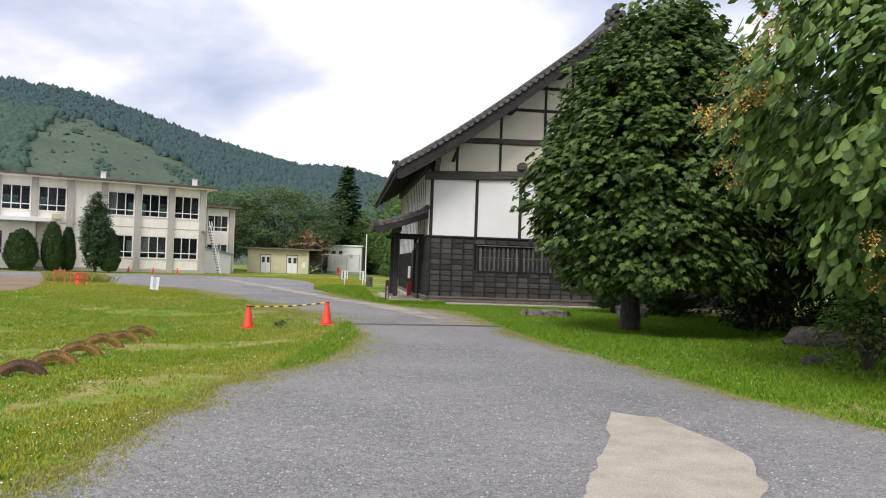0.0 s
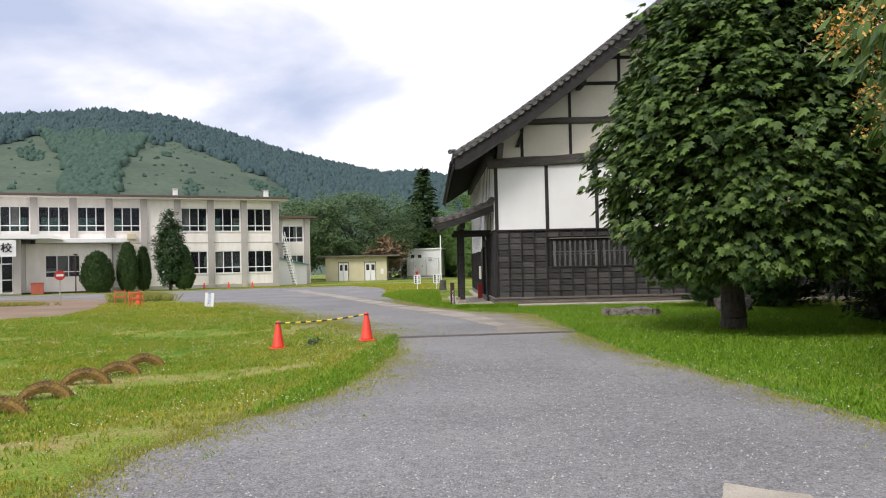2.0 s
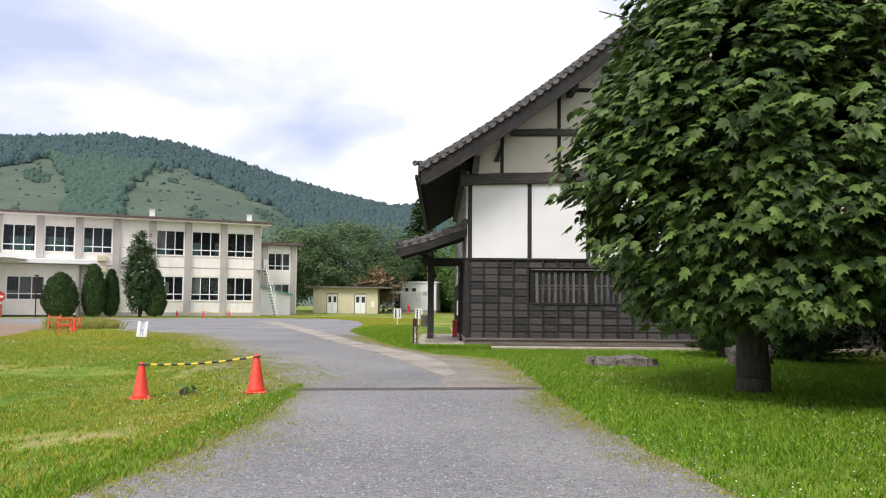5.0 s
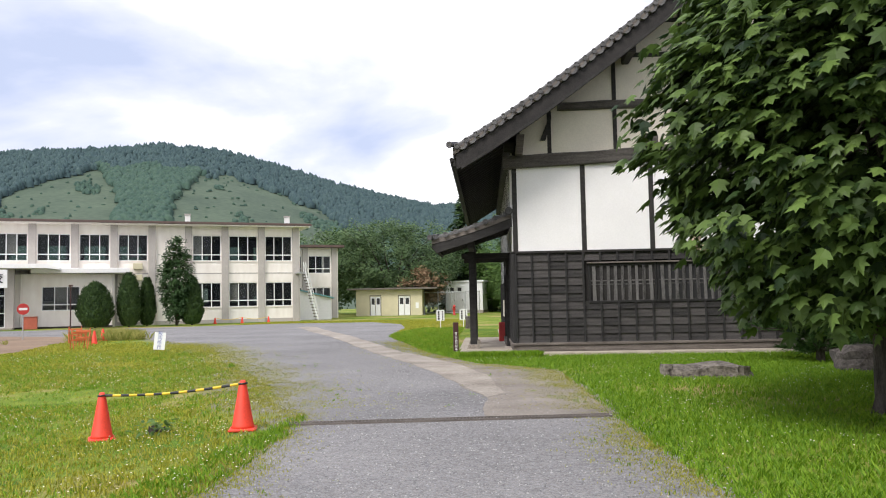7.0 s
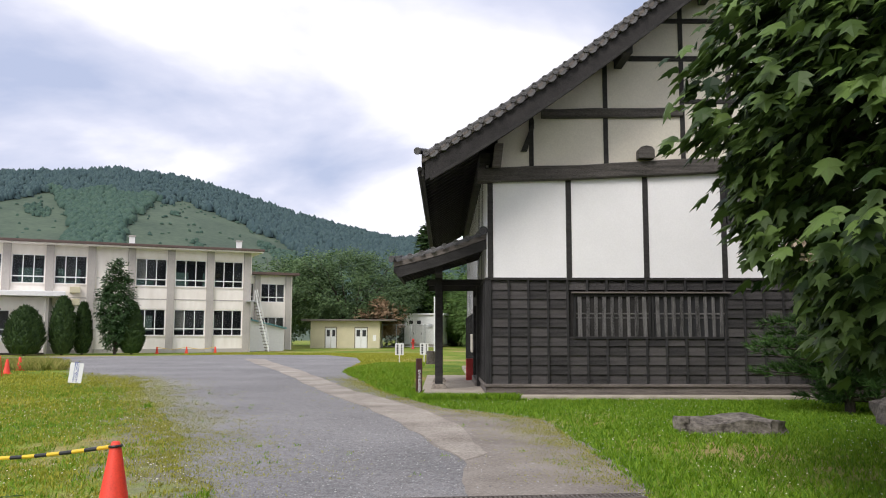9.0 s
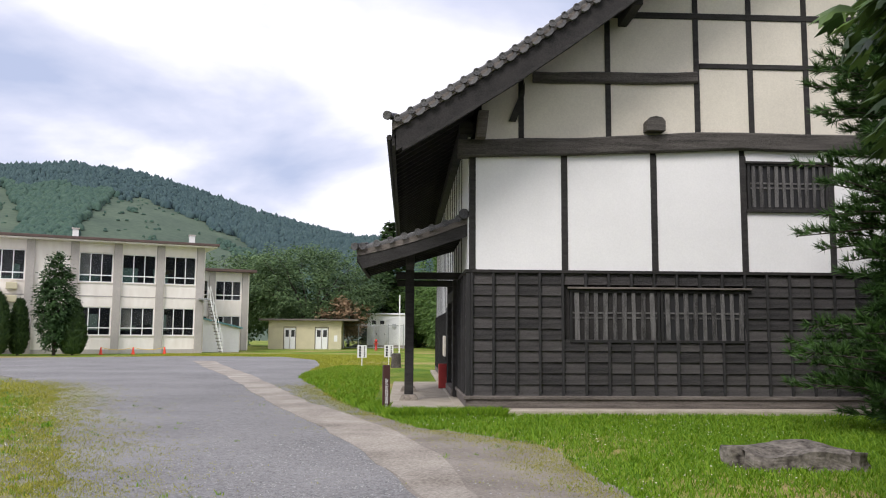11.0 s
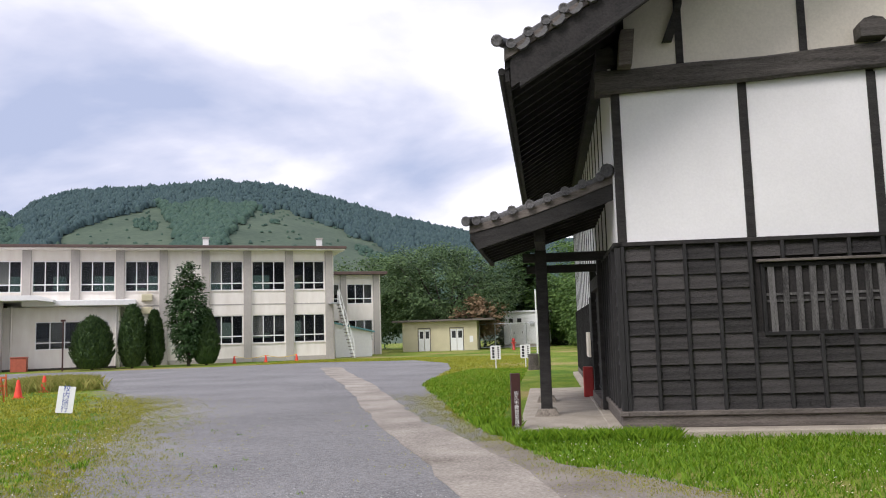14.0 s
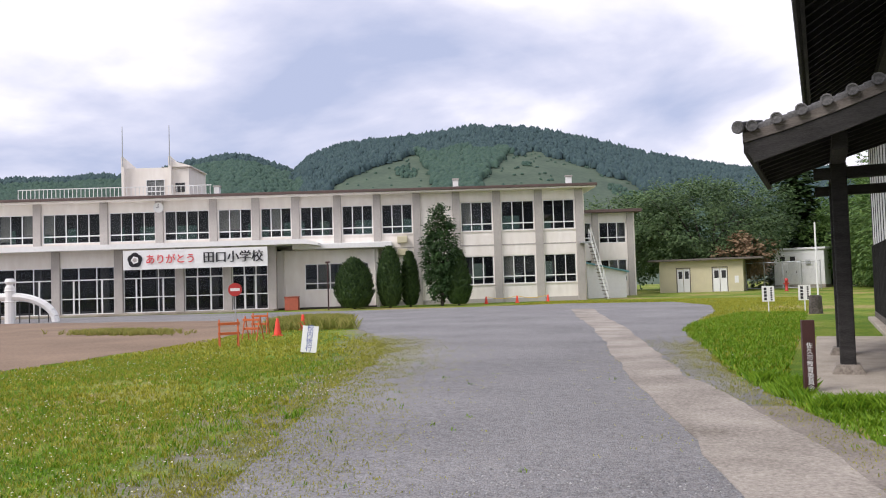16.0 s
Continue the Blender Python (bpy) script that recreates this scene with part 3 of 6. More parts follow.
part("brace", prism([(0.80, 5.9), (0.95, 5.9), (1.12, 6.45), (1.12, 6.7)], -0.15, 0.0), TIMBER, hall)

# roof slab, tiles and boards
LEFT = PROFILE
RIGHT = [(2 * MID - u, z) for u, z in PROFILE]
for side in (LEFT, RIGHT):
    outline = [(u, z - 0.07) for u, z in side] + [(u, z - 0.32) for u, z in side[::-1]]
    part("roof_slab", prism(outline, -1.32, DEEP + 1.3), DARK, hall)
    outline = [(u, z - 0.002) for u, z in side] + [(u, z - 0.068) for u, z in side[::-1]]
    part("roof_tile_bed", prism(outline, -1.40, DEEP + 1.35), TILE, hall)


def ribs(name, prof, v0, v1, step, r, parent):
    """Round cover tiles running down the slope, row beside row, with a lip at each tile's end."""
    verts, faces = [], []
    v = v0
    while v <= v1:
        base = None
        for (a, za), (b, zb) in zip(prof, prof[1:]):
            L = math.hypot(b - a, zb - za)
            n = max(1, round(L / 0.3))
            for k in range(n):
                for s, rr in ((k / n, r), ((k + 0.97) / n, r * 0.82)):
                    u, z = a + (b - a) * s, za + (zb - za) * s
                    i0 = len(verts)
                    for j in range(5):
                        w = math.pi * j / 4
                        verts.append((u, v - math.cos(w) * rr, z + math.sin(w) * rr))
                    if base is not None:
                        for j in range(4):
                            faces.append((base + j, base + j + 1, i0 + j + 1, i0 + j))
                    base = i0
        v += step
    ob = raw(name, verts, faces, TILE, parent)
    ob["kind"] = "stuff"
    return ob


ribs("cover_tiles", LEFT, -1.25, DEEP + 1.2, 0.29, 0.075, hall)
ribs("cover_tiles", RIGHT, -1.25, DEEP + 1.2, 0.29, 0.075, hall)
vt = bpy.data.meshes.new("verge_tile")
b_ = lathe([(0.0, -0.012), (0.030, -0.012), (0.034, -0.018), (0.050, -0.018), (0.055, -0.030), (0.072, -0.030), (0.072, 0.0), (0.06, 0.012), (0.06, 0.30)], 12)
b_.to_mesh(vt); b_.free(); vt.materials.append(TILE)
vc_ = bpy.data.meshes.new("verge_pan")
b_ = prism([(-0.06, -0.02), (-0.03, -0.07), (0.05, -0.085), (0.14, -0.055), (0.16, 0.0), (0.14, 0.035), (0.08, -0.01), (0.02, -0.02)], -0.02, 0.3)
b_.to_mesh(vc_); b_.free(); vc_.materials.append(TILE)


def verge(prof, v, parent, step=0.29, lift=-0.045, pans=True):
    run = 0.12
    for (a, za), (b, zb) in zip(prof, prof[1:]):
        L = math.hypot(b - a, zb - za)
        ang = math.degrees(math.atan2(zb - za, b - a))
        while run < L:
            s = run / L
            u, z = a + (b - a) * s, za + (zb - za) * s
            sg = 1 if b > a else -1
            share("verge_tile", vt, parent, pose(u, v, z + lift, -90, 0, 0))
            if pans:
                share("verge_pan", vc_, parent, pose(u + sg * 0.12, v, z + lift - 0.02, 0, -ang if sg > 0 else 180 - ang, 0) if sg > 0 else pose(u - 0.16, v, z + lift - 0.05, 0, 180 - ang, 0) @ pose(0, 0.28, 0, 180, 0, 0))
            run += step
        run -= L


verge(LEFT, -1.46, hall)
verge(RIGHT, -1.46, hall)


def bargeboard(prof, v0, v1, top, depth, material, name="bargeboard"):
    outline = [(u, z - top) for u, z in prof] + [(u + 0.0, z - top - depth) for u, z in prof[::-1]]
    return part(name, prism(outline, v0, v1), material, hall)


for side in (LEFT, RIGHT):
    bargeboard(side, -1.43, -1.34, 0.075, 0.13, SILL, "verge_board")
    bargeboard([(u + (0.08 if side is LEFT else -0.08) * (i == 0), z + 0.05 * (i == 0)) for i, (u, z) in enumerate(side)], -1.39, -1.31, 0.215, 0.42, DARK)
    bargeboard([(u + (0.2 if side is LEFT else -0.2) * (i == 0), z + 0.13 * (i == 0)) for i, (u, z) in enumerate(side)], -1.41, -1.29, 0.64, 0.075, TIMBER, "bargeboard_moulding")
# eave edge, gutter and rafters
for sg, u in ((1, -1.56), (-1, 2 * MID + 1.56)):
    part("eave_board", bx(min(u, u + sg * 0.06), max(u, u + sg * 0.06), -1.3, DEEP + 1.3, 5.06, 5.42), TIMBER, hall)
    part("gutter", rd((u - sg * 0.05, -1.2, 5.24), (u - sg * 0.05, DEEP + 1.2, 5.2), 0.055), TIMBER, hall, "thin dark gutter")
raf = bpy.data.meshes.new("rafter")
b_ = prism([(-1.5, 5.24), (-1.5, 5.12), (0.1, 6.10), (0.1, 6.22)], 0, 0.09)
b_.to_mesh(raf); b_.free(); raf.materials.append(TIMBER)
for k in range(40):
    share("rafter", raf, hall, pose(0, -1.15 + k * 0.47, 0))
corner = lathe([(0.06, -0.03), (0.085, -0.04), (0.085, 0.0), (0.068, 0.015), (0.075, 0.5)], 12)
bmesh.ops.transform(corner, matrix=pose(-1.64, -1.52, 5.58, -80, 0, -20), verts=corner.verts)
part("corner_tile", corner, TILE, hall, "flared round corner tile", True)
# ridge and its ornament
part("ridge", prism([(MID - 0.22, 11.6), (MID - 0.2, 12.0), (MID - 0.12, 12.06), (MID, 12.16), (MID + 0.12, 12.06), (MID + 0.2, 12.0), (MID + 0.22, 11.6)], -1.35, DEEP + 1.3), TILE, hall)
orn = bmesh.new()
for cx, cz, r in ((0, 12.33, 0.17), (-0.26, 12.08, 0.17), (0.26, 12.08, 0.17), (-0.34, 11.86, 0.12), (0.34, 11.86, 0.12), (0, 12.05, 0.2)):
    c = lathe([(r * 0.8, 0), (r, 0.03), (r, 0.16), (r * 0.7, 0.2)], 12)
    bmesh.ops.transform(c, matrix=pose(MID + cx, -1.42, cz, 90, 0, 0), verts=c.verts)
    me_ = bpy.data.meshes.new("t"); c.to_mesh(me_); c.free(); orn.from_mesh(me_); bpy.data.meshes.remove(me_)
part("ridge_ornament", orn, TILE, hall, "carved grey ridge-end ornament of rounded lobes")

# lattice windows


def lattice(u0, u1, z0, z1, n, back, parent, frame=0.05):
    w = part("lattice_window", box(box(box(box(bmesh.new(), u0, u1, -0.055, 0.03, z1 - frame, z1), u0, u1, -0.06, 0.03, z0, z0 + frame),
             u0, u0 + frame, -0.05, 0.03, z0 + frame, z1 - frame), u1 - frame, u1, -0.05, 0.03, z0 + frame, z1 - frame), BATTEN, parent)
    # dark sheet close behind the slats, stands in for the unlit inside
    part("shade_backing", bx(u0 + frame, u1 - frame, 0.0, 0.03, z0 + frame, z1 - frame), back, w)
    step = (u1 - u0 - 2 * frame) / n
    for k in range(n):
        c = u0 + frame + (k + 0.5) * step
        hw = step * rnd(0.17, 0.25)
        t = rnd(-0.012, 0.012)
        part("slat", prism([(c - hw + t, z0 + frame), (c + hw + t, z0 + frame), (c + hw - t, z1 - frame), (c - hw - t, z1 - frame)], -0.045, -0.02), LATTICE, w)
    zm = (z0 + z1) / 2 + 0.02
    for dz in (-0.05, 0.05):
        part("cross_rail", bx(u0 + frame, u1 - frame, -0.02, 0.0, zm + dz - 0.018, zm + dz + 0.018), LATTICE, w)
    return w


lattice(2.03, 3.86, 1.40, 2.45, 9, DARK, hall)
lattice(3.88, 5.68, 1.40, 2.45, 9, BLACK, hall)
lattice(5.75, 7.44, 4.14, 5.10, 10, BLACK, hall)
part("window_ledge", bx(1.98, 5.74, -0.12, 0.0, 2.47, 2.51, 0.006), SILL, hall)
part("window_ledge", bx(5.70, 7.49, -0.09, 0.0, 5.09, 5.14, 0.006), TIMBER, hall)
part("window_ledge", bx(5.70, 7.49, -0.09, 0.0, 4.08, 4.14, 0.006), TIMBER, hall)

# board siding: rows of lapped boards between upright battens
ROWS_N, Z0, Z1 = 11, 0.345, 2.78
RH = (Z1 - Z0) / ROWS_N
COL = 0.466


def board_mesh(w, h):
    me = bpy.data.meshes.new("board")
    bm = bmesh.new()
    v = [bm.verts.new(p) for p in ((0, -0.046, 0), (w, -0.046, 0), (w, -0.010, h), (0, -0.010, h), (0, 0.03, 0), (w, 0.03, 0), (w, 0.03, h), (0, 0.03, h))]
    for f in ((0, 1, 2, 3), (5, 4, 7, 6), (4, 0, 3, 7), (1, 5, 6, 2), (4, 5, 1, 0), (3, 2, 6, 7)):
        bm.faces.new([v[i] for i in f])
    bm.to_mesh(me); bm.free()
    me.materials.append(BOARD)
    return me


B1 = board_mesh(COL - 0.01, RH + 0.012)
NB = 31


def siding(parent, m, cols, openings=()):
    for c in range(cols):
        for r in range(ROWS_N):
            u, z = c * COL, Z0 + r * RH
            if any(a < u + COL / 2 < b and za < z + RH * 0.5 < zb for a, b, za, zb in openings):
                continue
            share("board", B1, parent, m @ pose(u + 0.005, rnd(-0.004, 0.004), z, rnd(-0.6, 0.6), rnd(-0.25, 0.25), 0))


def battens(parent, m, us):
    me = bpy.data.meshes.new("batten")
    b = bx(-0.026, 0.026, -0.088, -0.012, Z0, Z1, 0.006)
    b.to_mesh(me); b.free(); me.materials.append(BATTEN)
    low = bpy.data.meshes.new("batten")
    b = bx(-0.026, 0.026, -0.088, -0.012, Z0, 1.40, 0.006)
    b.to_mesh(low); b.free(); low.materials.append(BATTEN)
    top = bpy.data.meshes.new("batten")
    b = bx(-0.026, 0.026, -0.088, -0.012, 2.51, Z1, 0.006)
    b.to_mesh(top); b.free(); top.materials.append(BATTEN)
    for u, cut in us:
        if cut:
            share("batten", low, parent, m @ pose(u, 0, 0)); share("batten", top, parent, m @ pose(u, 0, 0))
        else:
            share("batten", me, parent, m @ pose(u, 0, 0))


siding(hall, pose(0.02, 0, 0), NB, [(2.0, 5.7, 1.40, 2.50)])
battens(hall, pose(0.02, 0, 0), [(0.028 if c == 0 else c * COL, 2.1 < c * COL < 5.6) for c in range(NB)])
part("corner_post", bx(-0.07, 0.02, -0.07, 0.02, 0.345, 2.78, 0.008), BATTEN, hall)
# side wall: cladding turned round the corner, then entrance and plaster
siding(hall, pose(0, 2.80, 0, 0, 0, -90), 6)
battens(hall, pose(0, 2.80, 0, 0, 0, -90), [(c * COL, False) for c in range(6)])
part("wall_core", bx(0.03, 0.16, 0.16, DEEP, 0.1, 5.9), DARK, hall)
part("wall_boards", bx(-0.06, 0.03, 5.6, DEEP, 0.27, 2.2), BATTEN, hall, "dark upright boards")
for k in range(24):
    part("batten", bx(-0.085, -0.06, 5.7 + k * 0.47, 5.75 + k * 0.47, 0.3, 2.19), BATTEN, hall)
part("door_post", bx(-0.16, 0.03, 2.84, 3.0, 0.1, 2.9, 0.01), TIMBER, hall)
part("door_post", bx(-0.16, 0.03, 5.35, 5.52, 0.1, 2.9, 0.01), TIMBER, hall)
part("lintel", bx(-0.15, 0.03, 3.0, 5.35, 2.35, 2.6, 0.01), TIMBER, hall)
for v0 in (3.0, 4.18):
    d = part("sliding_door", bx(-0.05, -0.01, v0, v0 + 1.17, 0.3, 2.35, 0.006), DARK, hall)
    for k in range(5):
        part("door_rail", bx(-0.07, -0.05, v0 + 0.04, v0 + 1.13, 0.35 + k * 0.45, 0.40 + k * 0.45), BATTEN, d)
part("threshold", bx(-0.2, 0.03, 2.95, 5.4, 0.1, 0.28, 0.01), SILL, hall)
part("plaster_panel", bx(-0.02, 0.03, 0.13, 2.8, 2.846, 5.6), PLASTER, hall)
part("plaster_panel", bx(-0.02, 0.03, 2.8, 5.52, 2.6, 5.6), PLASTER, hall)
part("plaster_panel", bx(-0.02, 0.03, 5.52, DEEP, 2.2, 5.6), PLASTER, hall)
for k in range(17):
    v = 1.94 + k * 0.93
    part("wall_post", bx(-0.032, -0.02, v - 0.05, v + 0.05, 2.85 if v < 2.8 else 2.6 if v < 5.5 else 2.2, 5.6), TIMBER, hall)
part("wall_plate", bx(-0.2, 0.06, -0.1, DEEP, 5.6, 5.85), TIMBER, hall)
# notice boards and hose box by the entrance
part("notice_board", bx(-0.12, -0.06, 6.1, 7.0, 1.3, 2.3, 0.01), TIMBER, hall)
part("notice_board", bx(-0.14, -0.06, 7.6, 8.6, 0.9, 1.5, 0.01), OLDPLASTER, hall, "pale notice box")

# lean-to roof over the entrance
PENT = [(-2.27, 3.28), (-1.75, 3.40), (-1.2, 3.56), (-0.6, 3.76), (0.0, 3.98)]
pent = empty("pent_roof", pose(0, 0, 0))
pent.parent = hall
V0, V1 = 0.2, 5.3
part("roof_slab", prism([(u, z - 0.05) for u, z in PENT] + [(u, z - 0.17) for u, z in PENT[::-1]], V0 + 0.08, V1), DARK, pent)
part("roof_tile_bed", prism([(u, z) for u, z in PENT] + [(u, z - 0.048) for u, z in PENT[::-1]], V0 + 0.02, V1), TILE, pent)
part("bargeboard", prism([(u, z - 0.17) for u, z in PENT] + [(u + 0.12 * (i == 4), z - 0.42) for i, (u, z) in enumerate(PENT[::-1])], V0 + 0.02, V0 + 0.09), TIMBER, pent)
part("bargeboard_edge", prism([(u, z - 0.05) for u, z in PENT] + [(u, z - 0.165) for u, z in PENT[::-1]], V0, V0 + 0.075), SILL, pent)
ribs("cover_tiles", PENT, V0 + 0.2, V1, 0.29, 0.07, pent)
verge(PENT, V0 - 0.05, pent, lift=0.0, pans=False)
corner = lathe([(0.06, -0.03), (0.08, -0.04), (0.08, 0.0), (0.065, 0.015), (0.07, 0.45)], 12)
bmesh.ops.transform(corner, matrix=pose(-2.30, V0 - 0.08, 3.30, -82, 0, -30), verts=corner.verts)
part("corner_tile", corner, TILE, pent, "", True)
top = lathe([(0.07, -0.02), (0.11, -0.03), (0.11, 0.0), (0.1, 0.02), (0.1, 5.1)], 12)
bmesh.ops.transform(top, matrix=pose(-0.1, V0 - 0.06, 3.99, -90, 0, 0), verts=top.verts)
part("top_tile", top, TILE, pent, "", True)
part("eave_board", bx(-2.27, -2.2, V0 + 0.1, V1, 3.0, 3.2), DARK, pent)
for k in range(10):
    part("rafter", prism([(-2.2, 3.12), (-2.2, 3.03), (0, 3.70), (0, 3.79)], 0.5 + k * 0.47, 0.58 + k * 0.47), TIMBER, pent)
part("long_beam", bx(-1.27, -1.09, 0.55, V1 - 0.1, 2.98, 3.2, 0.015), TIMBER, pent)
for v in (2.15, 4.95):
    part("post", bx(-1.28, -1.08, v - 0.1, v + 0.1, 0.20, 3.0, 0.012), TIMBER, pent, "dark square timber post")
    part("post_base", prism([(-1.40, 0.06), (-0.96, 0.06), (-1.03, 0.21), (-1.33, 0.21)], v - 0.2, v + 0.2), CONCRETE, pent, "pale stone pad")
    part("cross_beam", bx(-1.5, 0.0, v - 0.06, v + 0.06, 2.78, 2.94, 0.01), TIMBER, pent)
porch = tagged(part("porch_floor", bx(-1.62, -0.1, -0.3, 9.2, -0.1, 0.085, 0.015), PATCH), "worn concrete porch floor along the hall", "pavement", kind="structure")
porch.matrix_basis = HALL
ext = empty("fire_extinguisher_box", HALL @ pose(-0.25, 6.1, 0.085), "red metal fire extinguisher box beside the entrance", "extinguisher box")
part("body", bx(-0.11, 0.11, -0.10, 0.10, 0, 0.66, 0.012), RED, ext)
part("door", bx(-0.09, 0.09, -0.112, -0.10, 0.04, 0.62, 0.004), RED, ext)

# ---- school building ----
SCH = pose(-22.55, 78.5, 0, 0, 0, 32)
school = empty("school_building", SCH, "two-storey cream rendered school with grey pilasters and long window rows", "building")
PIL = [-0.2, -3.1, -6.08, -8.97, -11.78, -14.6, -17.42, -20.38, -23.2, -26.2, -30.0, -33.9, -38.6, -43.3, -48.0, -52.7, -57.4, -62.0]
SE = 7.95


def wall_holes(u0, u1, z0, z1, holes, v0, v1, material, parent, name="wall_panel"):
    """A wall panel with openings cut through it."""
    us = sorted({u0, u1, *[h[0] for h in holes], *[h[1] for h in holes]})
    zs = sorted({z0, z1, *[h[2] for h in holes], *[h[3] for h in holes]})
    bm = bmesh.new()
    for a, b in zip(us, us[1:]):
        for c, d in zip(zs, zs[1:]):
            if not any(h[0] <= (a + b) / 2 <= h[1] and h[2] <= (c + d) / 2 <= h[3] for h in holes):
                box(bm, a, b, v0, v1, c, d)
    bmesh.ops.remove_doubles(bm, verts=bm.verts, dist=0.001)
    return part(name, bm, material, parent)


def window(parent, u0, u1, z0, z1, n, rail, v=0.0, curtain=True, door=False):
    t = 0.05
    bm = bmesh.new()
    box(bm, u0, u1, v + 0.04, v + 0.12, z1 - t, z1); box(bm, u0, u1, v + 0.03, v + 0.12, z0, z0 + t)
    box(bm, u0, u0 + t, v + 0.04, v + 0.12, z0 + t, z1 - t); box(bm, u1 - t, u1, v + 0.04, v + 0.12, z0 + t, z1 - t)
    w = part("window", bm, WINFRAME, parent)
    part("rail", bx(u0 + t, u1 - t, v + 0.045, v + 0.11, rail - 0.04, rail + 0.04), WINFRAME, w)
    for k in range(1, n):
        c = u0 + (u1 - u0) * k / n
        hw = 0.05 if k % 2 == 0 or n == 3 else 0.03
        part("mullion", bx(c - hw * 0.7, c + hw * 0.7, v + 0.05, v + 0.105, z0 + t, z1 - t), WINFRAME, w)
    for k in range(n):
        a, b = u0 + (u1 - u0) * k / n, u0 + (u1 - u0) * (k + 1) / n
        p = part("pane", bx(a + 0.03, b - 0.03, v + 0.07, v + 0.08, z0 + t, z1 - t), PANE, w)
        p.visible_shadow = False
        q = random.random()
        if curtain and q < 0.3:
            part("curtain", bx(a + 0.05, b - 0.05, v + 0.16, v + 0.2, z0 + rnd(0.2, 0.9), z1 - 0.05), ROOM if q < 0.1 else OLDPLASTER, w)
    return w


for k, (b, a) in enumerate(zip(PIL, PIL[1:])):
    a2, b2 = a + 0.27, b - 0.27
    n = 3 if k < 9 else 4 if k < 11 else 5
    holes = []
    if k != 3:
        holes.append((a2 + 0.06, b2 - 0.06, 5.12, 7.2))
    if k < 3:
        holes.append((a2 + 0.06, b2 - 0.06, 1.32, 3.32))
    wall_holes(a2, b2, 0, 7.95, holes, 0.0, 0.2, SCHOOL, school)
    part("wall_band", bx(a2, b2, -0.02, 0.0, 4.06, 4.14), PILASTER, school)
    if k != 3:
        part("window_lintel", bx(a2, b2, -0.06, 0.0, 7.22, 7.30), SCHOOL, school)
        window(school, a2 + 0.06, b2 - 0.06, 5.12, 7.2, n, 5.62)
        part("window_sill", bx(a2 + 0.02, b2 - 0.02, -0.06, 0.04, 5.05, 5.12), SCHOOL, school)
    if k < 3:
        window(school, a2 + 0.06, b2 - 0.06, 1.32, 3.32, 3, 1.84)
        part("window_sill", bx(a2 + 0.02, b2 - 0.02, -0.06, 0.04, 1.25, 1.32), SCHOOL, school)
for u in PIL:
    part("pilaster", bx(u - 0.27, u + 0.27, -0.22, 0.2, 0, SE, 0.015), PILASTER, school)
part("plinth", bx(-62, 0.05, -0.05, 0.0, 0, 0.3), PILASTER, school)
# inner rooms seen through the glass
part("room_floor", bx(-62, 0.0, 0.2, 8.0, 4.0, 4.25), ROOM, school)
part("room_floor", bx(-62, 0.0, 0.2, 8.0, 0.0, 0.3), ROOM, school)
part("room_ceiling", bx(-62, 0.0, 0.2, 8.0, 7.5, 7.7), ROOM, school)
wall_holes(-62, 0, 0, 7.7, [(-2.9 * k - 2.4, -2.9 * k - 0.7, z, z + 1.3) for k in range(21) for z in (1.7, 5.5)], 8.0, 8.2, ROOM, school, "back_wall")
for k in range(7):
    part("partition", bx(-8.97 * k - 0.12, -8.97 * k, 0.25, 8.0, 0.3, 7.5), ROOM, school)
part("end_wall", bx(-0.02, 0.07, 0.2, 8.2, 0, SE), SCHOOL, school)
# roof
part("soffit", bx(-62.5, 0.9, -0.85, 9.0, SE, SE + 0.1), SCHOOL, school)
part("roof", bx(-62.6, 1.0, -0.95, 9.1, SE + 0.1, SE + 0.3, 0.02), ROOFBROWN, school, "flat roof with a brown metal edge")
for u in (-8.9, -0.6, -26.3):
    ch = part("chimney", bx(u - 0.2, u + 0.2, 1.3, 1.7, SE + 0.3, SE + 1.05, 0.02), WHITE, school, "square white flue")
    part("cap", bx(u - 0.25, u + 0.25, 1.25, 1.75, SE + 1.05, SE + 1.15), PILASTER, ch)
# stair tower on the roof with two flagpoles
tower = empty("stair_tower", pose(0, 0, 0)); tower.parent = school
part("tower_wall", bx(-33.7, -28.9, 3.4, 8.0, SE + 0.3, SE + 2.9), SCHOOL, tower)
for u0, u1 in ((-33.8, -33.6), (-30.3, -30.1)):
    bm = bmesh.new()
    f = [(3.0, SE + 0.3), (7.5, SE + 0.3), (7.5, SE + 2.9), (3.0, SE + 3.7)]
    A_ = [bm.verts.new((u0, v, z)) for v, z in f]; B_ = [bm.verts.new((u1, v, z)) for v, z in f]
    bm.faces.new(A_); bm.faces.new(B_[::-1])
    for i in range(4):
        bm.faces.new((A_[i], B_[i], B_[(i + 1) % 4], A_[(i + 1) % 4]))
    bmesh.ops.recalc_face_normals(bm, faces=bm.faces)
    part("fin_wall", bm, SCHOOL, tower)
    part("flagpole", rd(((u0 + u1) / 2, 3.0, SE + 3.0), ((u0 + u1) / 2, 3.0, SE + 6.0), 0.05, 0.03), METAL, tower)
part("sloped_roof", prism([(-30.2, SE + 2.9), (-28.7, SE + 2.9), (-28.7, SE + 2.96), (-30.2, SE + 3.4)], 3.2, 7.8), SCHOOL, tower)
window(tower, -32.1, -30.7, SE + 0.6, SE + 2.0, 2, SE + 1.1, 3.3)
part("tower_window", bx(-29.9, -29.2, 3.36, 3.4, SE + 1.0, SE + 1.7), BLACK, tower)
rail = empty("roof_railing", pose(0, 0, 0)); rail.parent = school
